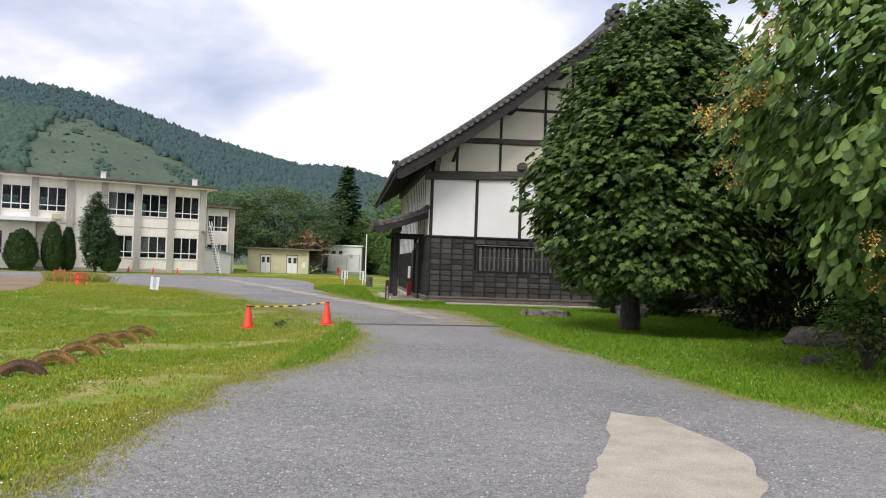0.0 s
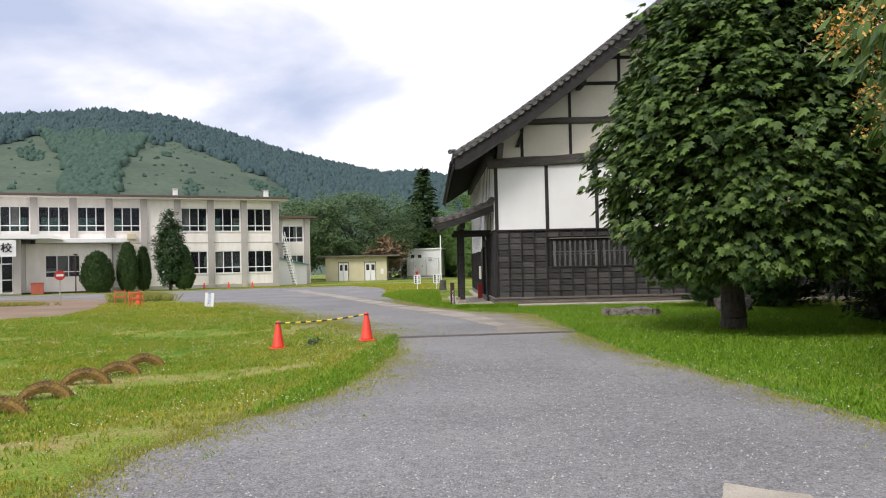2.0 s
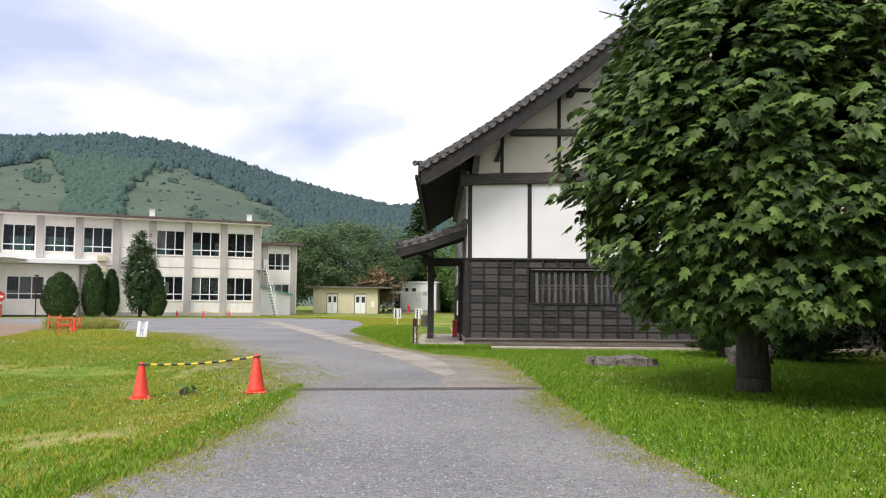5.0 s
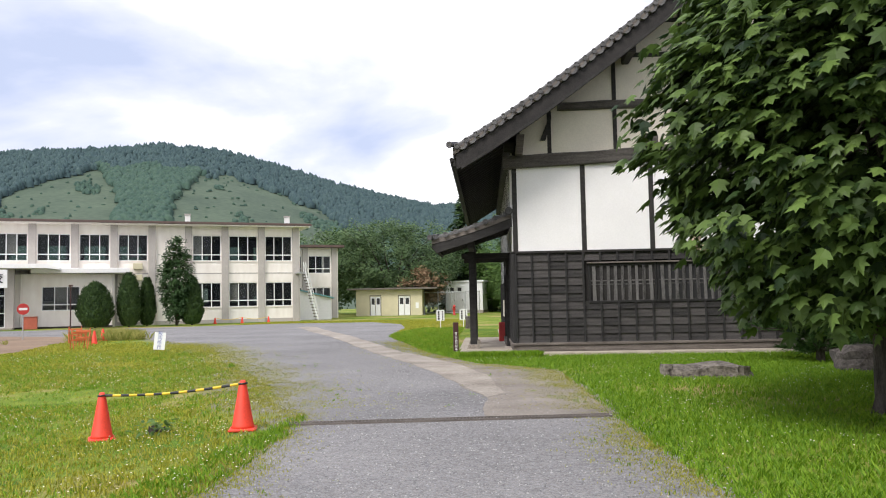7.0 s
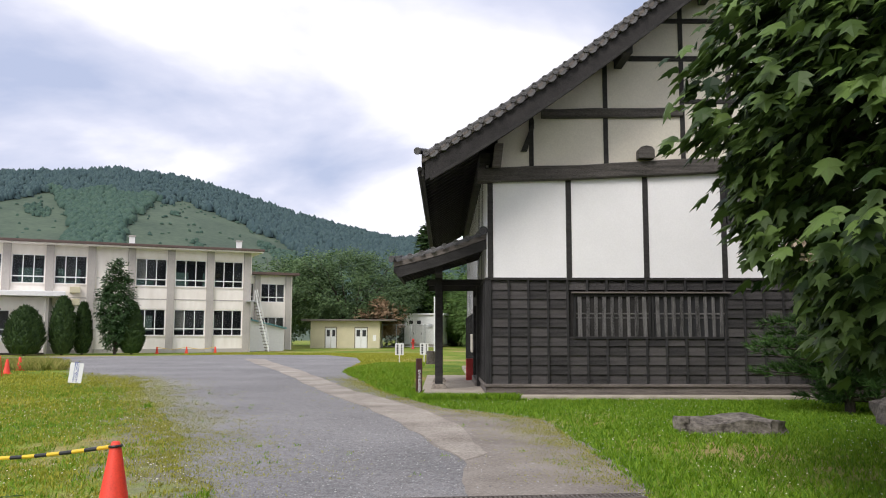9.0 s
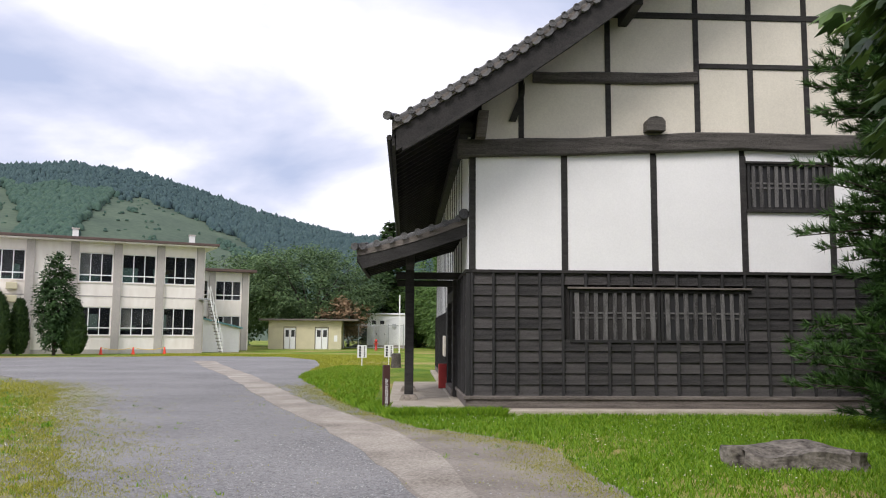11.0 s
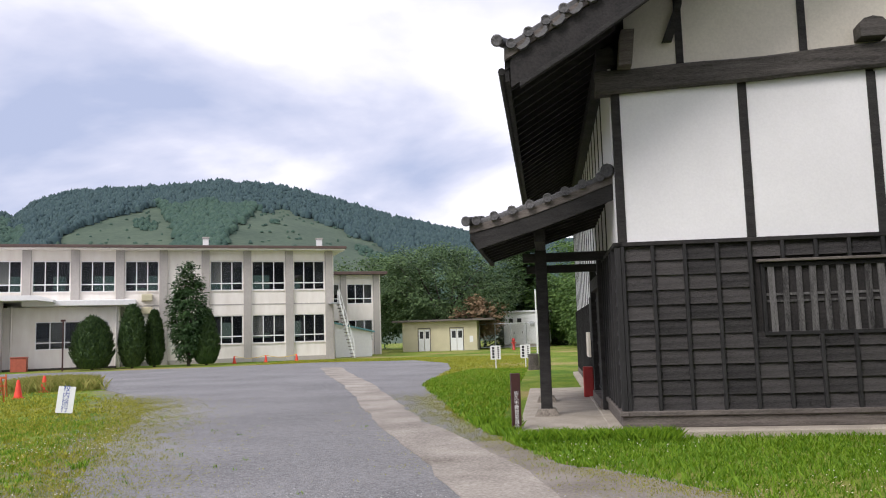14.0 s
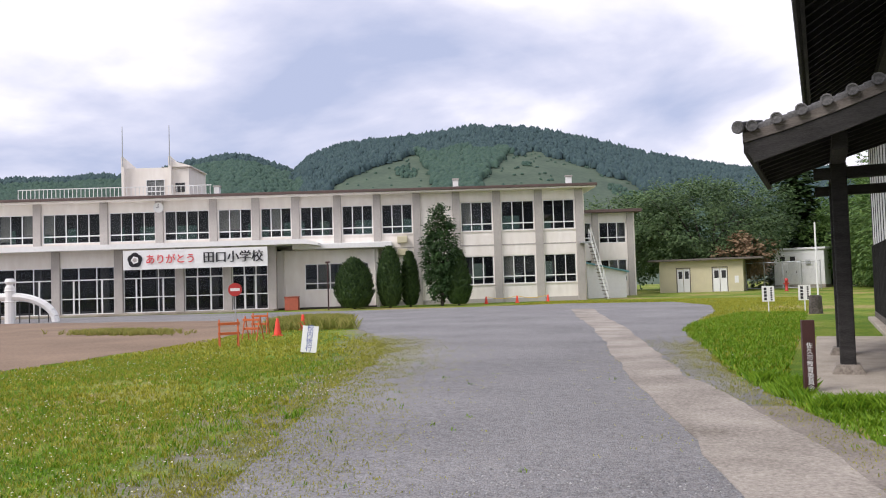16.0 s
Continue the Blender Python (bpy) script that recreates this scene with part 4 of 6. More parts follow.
part("top_rail", box(box(bmesh.new(), -40.5, -26.6, 1.0, 1.06, SE + 1.15, SE + 1.21), -40.5, -26.6, 1.0, 1.05, SE + 0.5, SE + 0.54), WHITE, rail)
for k in range(47):
    part("baluster", bx(-40.5 + k * 0.3, -40.46 + k * 0.3, 1.01, 1.05, SE + 0.3, SE + 1.15), WHITE, rail)
# entrance block with its canopy
block = empty("entrance_block", pose(0, 0, 0)); block.parent = school
wall_holes(-21.5, -14.55, 0, 4.05, [(-19.6, -17.0, 1.3, 3.1), (-16.6, -15.2, 1.3, 3.1)], -1.5, -1.3, SCHOOL, block)
window(block, -19.6, -17.0, 1.3, 3.1, 3, 1.75, -1.5)
window(block, -16.6, -15.2, 1.3, 3.1, 2, 1.75, -1.5)
part("side_wall", bx(-14.7, -14.55, -1.3, 0.0, 0, 4.05), SCHOOL, block)
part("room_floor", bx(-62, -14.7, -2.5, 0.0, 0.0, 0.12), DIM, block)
part("canopy", bx(-20.3, -13.5, -2.4, 0.0, 4.08, 4.46, 0.03), WHITE, block)
part("canopy", prism([(-62, 4.40), (-19.2, 4.40), (-18.3, 4.28), (-18.3, 4.44), (-19.2, 4.72), (-62, 4.78)], -3.9, 0.0), WHITE, block)
COLS = [-61.5, -57.3, -53.1, -48.9, -44.6, -40.4, -36.1, -31.9, -27.8, -24.6, -21.6]
for u in COLS:
    part("column", bx(u - 0.28, u + 0.28, -2.9, -2.4, 0, 4.40, 0.02), PILASTER, block)
for a, b in zip(COLS, COLS[1:]):
    part("door_head", bx(a + 0.28, b - 0.28, -2.75, -2.55, 3.3, 4.40), SCHOOL, block)
    window(block, a + 0.30, b - 0.30, 0.15, 3.3, 3, 2.45, -2.78, curtain=False)
    w = part("door_post", bx(a + 1.1, a + 1.2, -2.76, -2.66, 0.15, 2.45), WINFRAME, block)
    part("door_post", bx(b - 1.2, b - 1.1, -2.76, -2.66, 0.15, 2.45), WINFRAME, block)
    part("push_rail", bx(a + 0.35, b - 0.35, -2.75, -2.68, 1.15, 1.22), WINFRAME, w)
# added ceiling in the shade tone, covers the canopy's white underside
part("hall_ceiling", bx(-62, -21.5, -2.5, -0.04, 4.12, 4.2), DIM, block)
part("entrance_step", bx(-62, -21.3, -4.0, -2.3, 0, 0.14, 0.02), CONCRETE, block)
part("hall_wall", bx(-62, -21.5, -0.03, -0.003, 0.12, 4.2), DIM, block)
part("drain_pipe", rd((-21.0, -1.6, 0.1), (-21.0, -1.6, 4.1), 0.06), SCHOOL, block)
part("drain_pipe", rd((-14.75, -1.6, 0.1), (-14.75, -1.6, 4.1), 0.06), SCHOOL, block)
for z in (4.0, 4.9):
    part("wall_unit", bx(-13.2, -12.5, -0.35, 0.0, z - 0.45, z, 0.02), SHEDWALL, school)
part("drain_pipe", rd((0.1, -0.1, 0), (0.1, -0.1, SE), 0.05), SCHOOL, school)
# clock on the wall
clock = part("clock", rd((-30.0, -0.32, 7.45), (-30.0, -0.22, 7.45), 0.36, None, 20), WHITE, school, "round white wall clock")
part("clock_hand", bx(-30.02, -29.98, -0.34, -0.325, 7.45, 7.7), BLACK, clock)
part("clock_hand", bx(-30.15, -30.0, -0.34, -0.325, 7.43, 7.47), BLACK, clock)

# banner on the canopy
banner = empty("banner", SCH @ pose(-26.4, -4.0, 3.0), "white cloth banner with red and black lettering, hung under the canopy", "banner")
nb = 24
bv, bf = [], []
for i in range(nb + 1):
    for j in range(5):
        u = -4.75 + 9.5 * i / nb
        bv.append((u, 0.025 * math.sin(i * 1.3 + j), 1.28 * j / 4))
for i in range(nb):
    for j in range(4):
        bf.append((i * 5 + j, (i + 1) * 5 + j, (i + 1) * 5 + j + 1, i * 5 + j + 1))
cloth = raw("cloth", bv, bf, WHITE, banner)
sol = cloth.modifiers.new("thick", "SOLIDIFY"); sol.thickness = 0.01
text_part("red_lettering", "ありがとう", 0.66, REDINK, banner, pose(-1.62, -0.06, 0.62, 90, 0, 0), bold=0.012)
text_part("black_lettering", "田口小学校", 0.80, INK, banner, pose(2.5, -0.06, 0.64, 90, 0, 0))
for dx_, dy_ in ((-0.022, -0.066), (0.022, -0.072)):
    text_part("black_lettering", "田口小学校", 0.80, INK, banner, pose(2.5 + dx_, dy_, 0.64, 90, 0, 0))
em = bmesh.new()
for k in range(5):
    w = math.radians(90 + 72 * k)
    c = lathe([(0.3, 0), (0.3, 0.01)], 14)
    bmesh.ops.transform(c, matrix=pose(-3.95 + 0.2 * math.cos(w), -0.045, 0.64 + 0.2 * math.sin(w), 90, 0, 0), verts=c.verts)
    me_ = bpy.data.meshes.new("t"); c.to_mesh(me_); c.free(); em.from_mesh(me_); bpy.data.meshes.remove(me_)
part("emblem", em, INK, banner, "dark flower emblem")
part("emblem_disc", rd((-3.95, -0.075, 0.64), (-3.95, -0.06, 0.64), 0.27, None, 5), WHITE, banner)
part("emblem_heart", rd((-3.95, -0.085, 0.64), (-3.95, -0.07, 0.64), 0.15, None, 5), PILASTER, banner)

# outdoor steel stair at the school's end
stair = empty("outdoor_stair", SCH @ pose(0.65, -0.3, 0), "narrow white steel stair with grey treads against the school's end wall", "stair")
for v in (-1.0, -0.25):
    bm = bmesh.new()
    rod(bm, (-0.3, v, 4.1), (0.75, v, 0.05), 0.045, None, 6)
    part("stringer", bm, WHITE, stair)
    bm = bmesh.new()
    rod(bm, (-0.3, v, 5.0), (0.75, v, 0.95), 0.024, None, 6)
    for k in range(5):
        q = k / 4
        rod(bm, (-0.3 + 1.05 * q, v, 4.1 - 4.05 * q), (-0.3 + 1.05 * q, v, 5.0 - 4.05 * q), 0.02, None, 6)
    part("handrail", bm, WHITE, stair)
for k in range(16):
    q = (k + 0.5) / 16
    part("tread", bx(-0.42 + 1.05 * q, -0.18 + 1.05 * q, -1.0, -0.25, 4.02 - 4.05 * q, 4.07 - 4.05 * q), SILL, stair)
part("landing", bx(-0.95, -0.25, -1.0, 0.05, 4.0, 4.1), METAL, stair)

# second wing behind
wing = empty("school_wing", SCH @ pose(1.2, 9.5, 0), "rear two-storey wing of the cream school", "building")
WP = [-1.3, 1.6, 4.5]
for a, b in zip(WP, WP[1:]):
    wall_holes(a + 0.25, b - 0.25, 0, 6.9, [(a + 0.35, b - 0.35, 4.4, 6.1), (a + 0.35, b - 0.35, 1.2, 3.0)], 0, 0.2, SCHOOL, wing)
    window(wing, a + 0.35, b - 0.35, 4.4, 6.1, 3, 4.85); window(wing, a + 0.35, b - 0.35, 1.2, 3.0, 3, 1.7)
for u in WP:
    part("pilaster", bx(u - 0.25, u + 0.25, -0.2, 0.2, 0, 6.9), PILASTER, wing)
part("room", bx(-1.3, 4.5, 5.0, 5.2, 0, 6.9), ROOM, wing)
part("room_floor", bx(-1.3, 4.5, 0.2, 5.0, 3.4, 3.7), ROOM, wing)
part("end_wall", bx(4.75, 4.9, 0, 6, 0, 6.9), SCHOOL, wing)
part("roof", bx(-2, 5.4, -0.7, 7, 6.9, 7.15, 0.02), ROOFBROWN, wing)
hut = empty("small_annex", SCH @ pose(2.3, 3.0, 0), "small white lean-to annex with a blue-green roof", "shed")
part("wall", prism([(-1.5, 0), (1.4, 0), (1.4, 1.9), (-1.5, 2.6)], 0, 3), WHITE, hut)
part("roof", prism([(-1.6, 2.62), (1.6, 1.87), (1.6, 1.99), (-1.6, 2.74)], -0.3, 3.2), mat("blue_roof", (0.12, 0.28, 0.30), 0.5, var=0.2), hut)

# ---- shed ----
shed = empty("storage_shed", pose(-22.2, 95.6, 0, 0, 0, 8), "low cream storage shed with two white doors and a flat roof", "shed")
wall_holes(0, 7.0, 0, 2.75, [(1.5, 2.6, 0.05, 2.05), (4.5, 5.7, 0.05, 2.05)], 0, 0.12, SHEDWALL, shed, "front_wall")
for k in range(47):
    u = 0.03 + k * 0.15
    if not (1.38 < u < 2.68 or 4.38 < u < 5.78):
        part("cladding_rib", bx(u, u + 0.035, -0.018, 0.0, 0.04, 2.75), SHEDWALL, shed)
part("notice", bx(6.3, 6.62, -0.03, -0.02, 0.75, 1.35), WHITE, shed)
part("side_wall", bx(6.88, 7.0, 0.12, 4.5, 0, 2.75), SHEDWALL, shed)
part("side_wall", bx(0, 0.12, 0.12, 4.5, 0, 2.75), SHEDWALL, shed)
part("back_wall", bx(0, 7.0, 4.5, 4.6, 0, 2.75), SHEDWALL, shed)
part("roof", bx(-0.9, 8.6, -0.6, 5.0, 2.75, 2.92, 0.02), SILL, shed)
for u0, u1 in ((1.5, 2.6), (4.5, 5.7)):
    for a, b in ((u0, (u0 + u1) / 2), ((u0 + u1) / 2, u1)):
        d = part("door", bx(a + 0.02, b - 0.02, 0.03, 0.08, 0.05, 2.03, 0.01), WHITE, shed)
        part("door_window", bx(a + 0.14, b - 0.1, 0.02, 0.03, 1.2, 1.85), BLACK, d)
    part("door_jamb", bx(u0 - 0.06, u0, -0.01, 0.1, 0, 2.1), SILL, shed)
    part("door_jamb", bx(u1, u1 + 0.06, -0.01, 0.1, 0, 2.1), SILL, shed)
    part("door_head", bx(u0 - 0.06, u1 + 0.06, -0.01, 0.1, 2.1, 2.17), SILL, shed)

# ---- white cabin and fence ----
cabin = empty("white_cabin", pose(-14.3, 106.0, 0, 0, 0, -3), "white metal utility cabin with double doors", "cabin")
part("body", bx(0, 4.4, 0, 3.2, 0.3, 3.55, 0.04), CABIN, cabin)
part("plinth", bx(0, 4.4, 0, 3.2, 0, 0.3), CONCRETE, cabin)
part("roof", bx(-0.15, 4.55, -0.15, 3.35, 3.55, 3.75, 0.03), CABIN, cabin)
for u in (0.35, 1.25):
    d = part("door", bx(u, u + 0.85, -0.03, 0.0, 0.4, 3.2, 0.01), WHITE, cabin)
    part("door_window", bx(u + 0.2, u + 0.65, -0.045, -0.03, 2.55, 2.95), BLACK, d)
    part("handle", bx(u + 0.7, u + 0.76, -0.06, -0.03, 1.4, 1.6), BLACK, d)
part("meter_box", bx(2.8, 3.2, -0.15, 0.0, 2.2, 2.6), METAL, cabin)
mesh_fence = empty("mesh_fence", pose(-15.6, 99.5, 0, 0, 0, 8), "galvanised wire mesh fence with a gate", "fence")
for k in range(5):
    part("fence_post", rd((k * 1.5, 0, 0), (k * 1.5, 0, 2.5), 0.045), METAL, mesh_fence)
for z in (0.15, 2.4):
    part("fence_rail", rd((0, 0, z), (6, 0, z), 0.03), METAL, mesh_fence)
wires = bmesh.new()
for k in range(61):
    rod(wires, (k * 0.1, 0, 0.15), (k * 0.1, 0, 2.4), 0.006, None, 3)
part("wires", wires, METAL, mesh_fence)["kind"] = "stuff"

# ---- wooded hills ----
RIDGE = [(-60, 4.5), (-20, 4.8), (0, 5.3), (5.2, 6.5), (7.7, 6.9), (10.0, 6.8), (13, 7.5), (16.9, 8.45), (20.8, 9.65), (24.1, 10.5), (28.5, 10.85), (30.6, 10.55), (34.2, 10.2), (37.9, 9.8), (39.7, 9.1), (40.8, 8.1), (43.4, 9.0), (44.9, 9.2),
         (47.5, 8.75), (50, 8.0), (52.2, 7.7), (53.3, 7.75), (55, 7.5), (60, 7.2), (80, 6.5), (120, 5)]
# the felled slopes reach up to these shares of the hillside, by bearing
FELLED = [(13.5, 0.0), (15, 0.44), (17, 0.57), (20, 0.70), (23.5, 0.79), (26, 0.80), (27.2, 0.60), (28, 0.36), (30.6, 0.36), (31.6, 0.70), (32.5, 0.79), (35, 0.72), (38, 0.62), (39.4, 0.45), (40, 0.0)]


def along(line, v):
    for (a, ea), (b, eb) in zip(line, line[1:]):
        if a <= v <= b:
            return ea + (eb - ea) * (v - a) / (b - a)
    return 0.0


def ridge_el(az):
    for (a, ea), (b, eb) in zip(RIDGE, RIDGE[1:]):
        if az <= b:
            s = (az - a) / (b - a)
            return ea + (eb - ea) * s
    return 5


def hill_point(az, s):
    """A point of the hillside: s runs from its foot to the ridge, and past it."""
    r0, r1 = 170.0, 560.0
    r = r0 + (r1 - r0) * s
    top = r1 * math.tan(radians(ridge_el(az))) - 2.6
    h = top * (s ** 1.25) if s <= 1 else top * (1 - (s - 1) * 0.8)
    a = radians(az)
    w = noise.noise(Vector((r * 0.009, az * 0.12, 1.7)))
    return Vector((-r * math.sin(a), 14 + r * math.cos(a), h + w * 14 * s * max(0, 1.0 - s)))


hv, hf = [], []
AZ = [-60 + 1.5 * i for i in range(121)]
SS = [0.0, 0.08, 0.16, 0.25, 0.35, 0.45, 0.55, 0.65, 0.75, 0.85, 0.93, 1.0, 1.1, 1.3]
for az in AZ:
    for s in SS:
        p = hill_point(az, s)
        hv.append((p.x, p.y, p.z - (0.5 if s == 0 else 0)))
for i in range(len(AZ) - 1):
    for j in range(len(SS) - 1):
        a = i * len(SS) + j
        hf.append((a, a + 1, a + len(SS) + 1, a + len(SS)))
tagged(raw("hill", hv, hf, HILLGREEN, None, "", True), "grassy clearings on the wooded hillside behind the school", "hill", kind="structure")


def crown(verts, faces, p, r, h, dome):
    """A far tree as one lopsided crown on its hidden stem."""
    i = len(verts)
    w0 = rnd(0, 6.28)
    for zz, rr in (((0.0, 0.95), (0.62, 0.85)) if dome else ((0.0, 1.0), (0.5, 0.6))):
        for k in range(5):
            w = w0 + k * 1.2566
            q = r * rr * rnd(0.7, 1.25)
            verts.append((p.x + math.cos(w) * q, p.y + math.sin(w) * q, p.z + h * (zz + rnd(-0.07, 0.07))))
    verts.append((p.x + rnd(-0.25, 0.25) * r, p.y + rnd(-0.25, 0.25) * r, p.z + h))
    for k in range(5):
        m = (k + 1) % 5
        faces.append((i + k, i + m, i + 5 + m, i + 5 + k))
        faces.append((i + 5 + k, i + 5 + m, i + 10))


fv, ff = [], []
gv, gf = [], []
for _ in range(46000):
    az, s = rnd(0, 60), 0.18 + 0.85 * random.random() ** 0.85
    wob = 0.05 * noise.noise(Vector((az * 0.7, s * 6, 2.0))) + 0.03 * noise.noise(Vector((az * 2.3, s * 15, 8.0)))
    top = along(FELLED, az + 18 * wob)
    k = noise.noise(Vector((az * 0.45, s * 7, 5.0)))
    p = hill_point(az, min(s, 1.02))
    if 0.3 < s < top + wob:
        if k > 0.30 and random.random() < 0.7:
            crown(gv, gf, p, rnd(0.8, 1.6), rnd(0.8, 2.2), True)
        elif random.random() < 0.025:
            crown(gv, gf, p, rnd(0.5, 1.1), rnd(0.5, 1.4), True)
        continue
    broad = (25.5 < az < 32.5 and s < 0.80 + wob) or (az > 40.6 + 20 * wob and s < 0.93) or s < 0.42 + wob
    if broad:
        crown(gv, gf, p, rnd(1.5, 2.6), rnd(2.2, 4.2), True)
    else:
        crown(fv, ff, p, rnd(1.0, 2.2), rnd(2.2, 5.0) + 1.5 * noise.noise(Vector((az * 1.7, s * 20, 4.0))), random.random() < 0.85)
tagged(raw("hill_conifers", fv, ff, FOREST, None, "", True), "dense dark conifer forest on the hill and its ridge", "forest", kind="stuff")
# the broadleaf greens carry the same bluish haze in their colour
tagged(raw("hill_broadleaf_trees", gv, gf, leaf_mat("hazed_broadleaf", (0.046, 0.088, 0.070), (0.066, 0.114, 0.082), 0.9, 0.05), None, "", True), "lighter broadleaf woods low on the hillside", "forest", kind="stuff")

# ---- trees ----
MAPLE_LEAF = [(0.0, 0.0), (0.22, 0.02), (0.50, 0.22), (0.30, 0.34), (0.46, 0.66), (0.20, 0.58), (0.0, 1.0), (-0.20, 0.58), (-0.46, 0.66), (-0.30, 0.34), (-0.50, 0.22), (-0.22, 0.02)]
OVAL_LEAF = [(0.0, 0.0), (0.16, 0.2), (0.24, 0.5), (0.17, 0.78), (0.0, 1.0), (-0.17, 0.78), (-0.24, 0.5), (-0.16, 0.2)]
BROAD_LEAF = [(0.0, 0.0), (0.12, 0.18), (0.27, 0.45), (0.30, 0.68), (0.18, 0.88), (0.0, 1.0), (-0.18, 0.88), (-0.30, 0.68), (-0.27, 0.45), (-0.12, 0.18)]
SMALL_LEAF = [(0.0, 0.0), (0.3, 0.45), (0.0, 1.0), (-0.3, 0.45)]


def add_leaf(verts, faces, shape, p, tip, nrm, size):
    """One leaf from its stalk at p, its tip pointing along tip, its face along nrm, slightly folded."""
    side = tip.cross(nrm)
    if side.length < 1e-4:
        return
    side.normalize()
    n2 = side.cross(tip).normalized()
    i = len(verts)
    for x, y in shape:
        q = p + side * (x * size) + tip * (y * size) - n2 * (size * (0.25 * abs(x) + 0.16 * y * y))
        verts.append((q.x, q.y, q.z))
    verts.append(tuple(p + tip * (0.42 * size)))
    c, n = len(verts) - 1, len(shape)
    for k in range(n):
        faces.append((c, i + k, i + (k + 1) % n))


def limb(bm, a, b, r0, r1, bend=0.2, n=5, sides=7):
    pts = []
    for k in range(n + 1):
        s = k / n
        w = noise.noise_vector(Vector((a.x + s * 2.3, a.y, b.z + s))) * bend * math.sin(math.pi * s)
        pts.append(a.lerp(b, s) + w)
    for k in range(n):
        rod(bm, pts[k], pts[k + 1], r0 + (r1 - r0) * k / n, r0 + (r1 - r0) * (k + 1) / n, sides)
    return pts


def tree(name, at, label, category, trunk_r, fork, centre, radii, clusters, per, size, shape, leaf, spread=0.5, droop=0.6, extra=None, inner=0.35, seed=1, lumps=0.28, group="", taper=0.0, low=0.5):
    random.seed(seed)
    t = empty(name, pose(*at), label, category, group)
    o = Vector(at)
    C, Rr = Vector(centre) - o, Vector(radii)
    bm = bmesh.new()
    base = Vector((0, 0, -0.1))
    f = Vector((0, 0, fork))
    for k in range(7):
        w = 2 * math.pi * k / 7 + rnd(-0.2, 0.2)
        rod(bm, base + Vector((math.cos(w), math.sin(w), 0)) * trunk_r * 0.75, Vector((0, 0, 0.5 + trunk_r)), trunk_r * 0.45, trunk_r * 0.3, 6)
    limb(bm, base, f, trunk_r, trunk_r * 0.72, 0.08, 5, 12)
    ends = []
    for k in range(11):
        w = 2 * math.pi * k / 11 + rnd(-0.3, 0.3)
        e = rnd(-0.2, 1.25)
        d = Vector((math.cos(w) * math.cos(e) * Rr.x, math.sin(w) * math.cos(e) * Rr.y, math.sin(e) * Rr.z)) * 0.75
        pts = limb(bm, f + Vector((0, 0, rnd(-0.3, 0.1) * fork)), C + d, trunk_r * 0.42, trunk_r * 0.07, 0.5)
        for q in pts[2:]:
            d2 = (q - C).normalized() if (q - C).length > 0.1 else Vector((0, 0, 1))
            tipq = q + (d2 + Vector((rnd(-1, 1), rnd(-1, 1), rnd(-0.3, 0.9)))) * Rr.x * 0.22
            limb(bm, q, tipq, trunk_r * 0.1, trunk_r * 0.03, 0.15, 3, 5)
    part("trunk", bm, BARK, t)
    verts, faces = [], []
    spots = []
    for _ in range(clusters):
        while True:
            d = Vector((random.gauss(0, 1), random.gauss(0, 1), random.gauss(0, 1)))
            if d.length > 0.01:
                break
        d.normalize()
        lump = 1 + lumps * noise.noise(d * 2.1 + Vector((seed, 0, 0))) + 0.5 * lumps * noise.noise(d * 5.3)
        r = lump * (rnd(0.86, 1.04) if random.random() > inner else rnd(0.45, 0.86))
        p = C + Vector((d.x * Rr.x, d.y * Rr.y, d.z * Rr.z)) * r
        if d.z > 0:
            p.x, p.y = C.x + (p.x - C.x) * (1 - taper * d.z), C.y + (p.y - C.y) * (1 - taper * d.z)
        if p.z < low:
            continue
        spots.append((p, d, r))
        for _k in range(per):
            q = p + Vector((random.gauss(0, 1), random.gauss(0, 1), random.gauss(0, 0.8))).normalized() * spread * rnd(0.1, 1.0)
            tip = Vector((d.x + rnd(-0.9, 0.9), d.y + rnd(-0.9, 0.9), 0.35 * d.z - droop + rnd(-0.4, 0.4))).normalized()
            nrm = Vector((d.x * 0.45 + rnd(-0.45, 0.45), d.y * 0.45 + rnd(-0.45, 0.45), 1.0 + rnd(-0.4, 0.3))).normalized()
            add_leaf(verts, faces, shape, q, tip, nrm, size * rnd(0.65, 1.15))
    part_ = raw("crown", verts, faces, leaf, t)
    if extra:
        material, n, sz, nm = extra
        ev, ef = [], []
        for p, d, r in random.sample([s for s in spots if s[2] > 0.9], n):
            for _k in range(16 if nm == "seed_clusters" else 80):
                q = p + d * 0.28 + Vector((rnd(-1, 1), rnd(-1, 1), rnd(-0.7, 1.0))) * sz * (1.6 if nm == "seed_clusters" else 3.2)
                add_leaf(ev, ef, SMALL_LEAF, q, Vector((rnd(-1, 1), rnd(-1, 1), rnd(-1, 1))).normalized(), Vector((rnd(-1, 1), rnd(-1, 1), 1)).normalized(), sz * rnd(0.5, 1.0))
        raw(nm, ev, ef, material, t)["kind"] = "stuff"
    return t


tree("maple_tree", (5.12, 22.7, 0), "full green maple with a dark trunk on the grass verge", "tree", 0.30, 1.7, (5.6, 21.6, 4.1), (3.35, 2.9, 4.55), 2700, 18, 0.215, MAPLE_LEAF, MAPLE, 0.36, 0.65, (SEED, 22, 0.07, "seed_clusters"), 0.42, 3, taper=0.3, low=1.3, lumps=0.16)
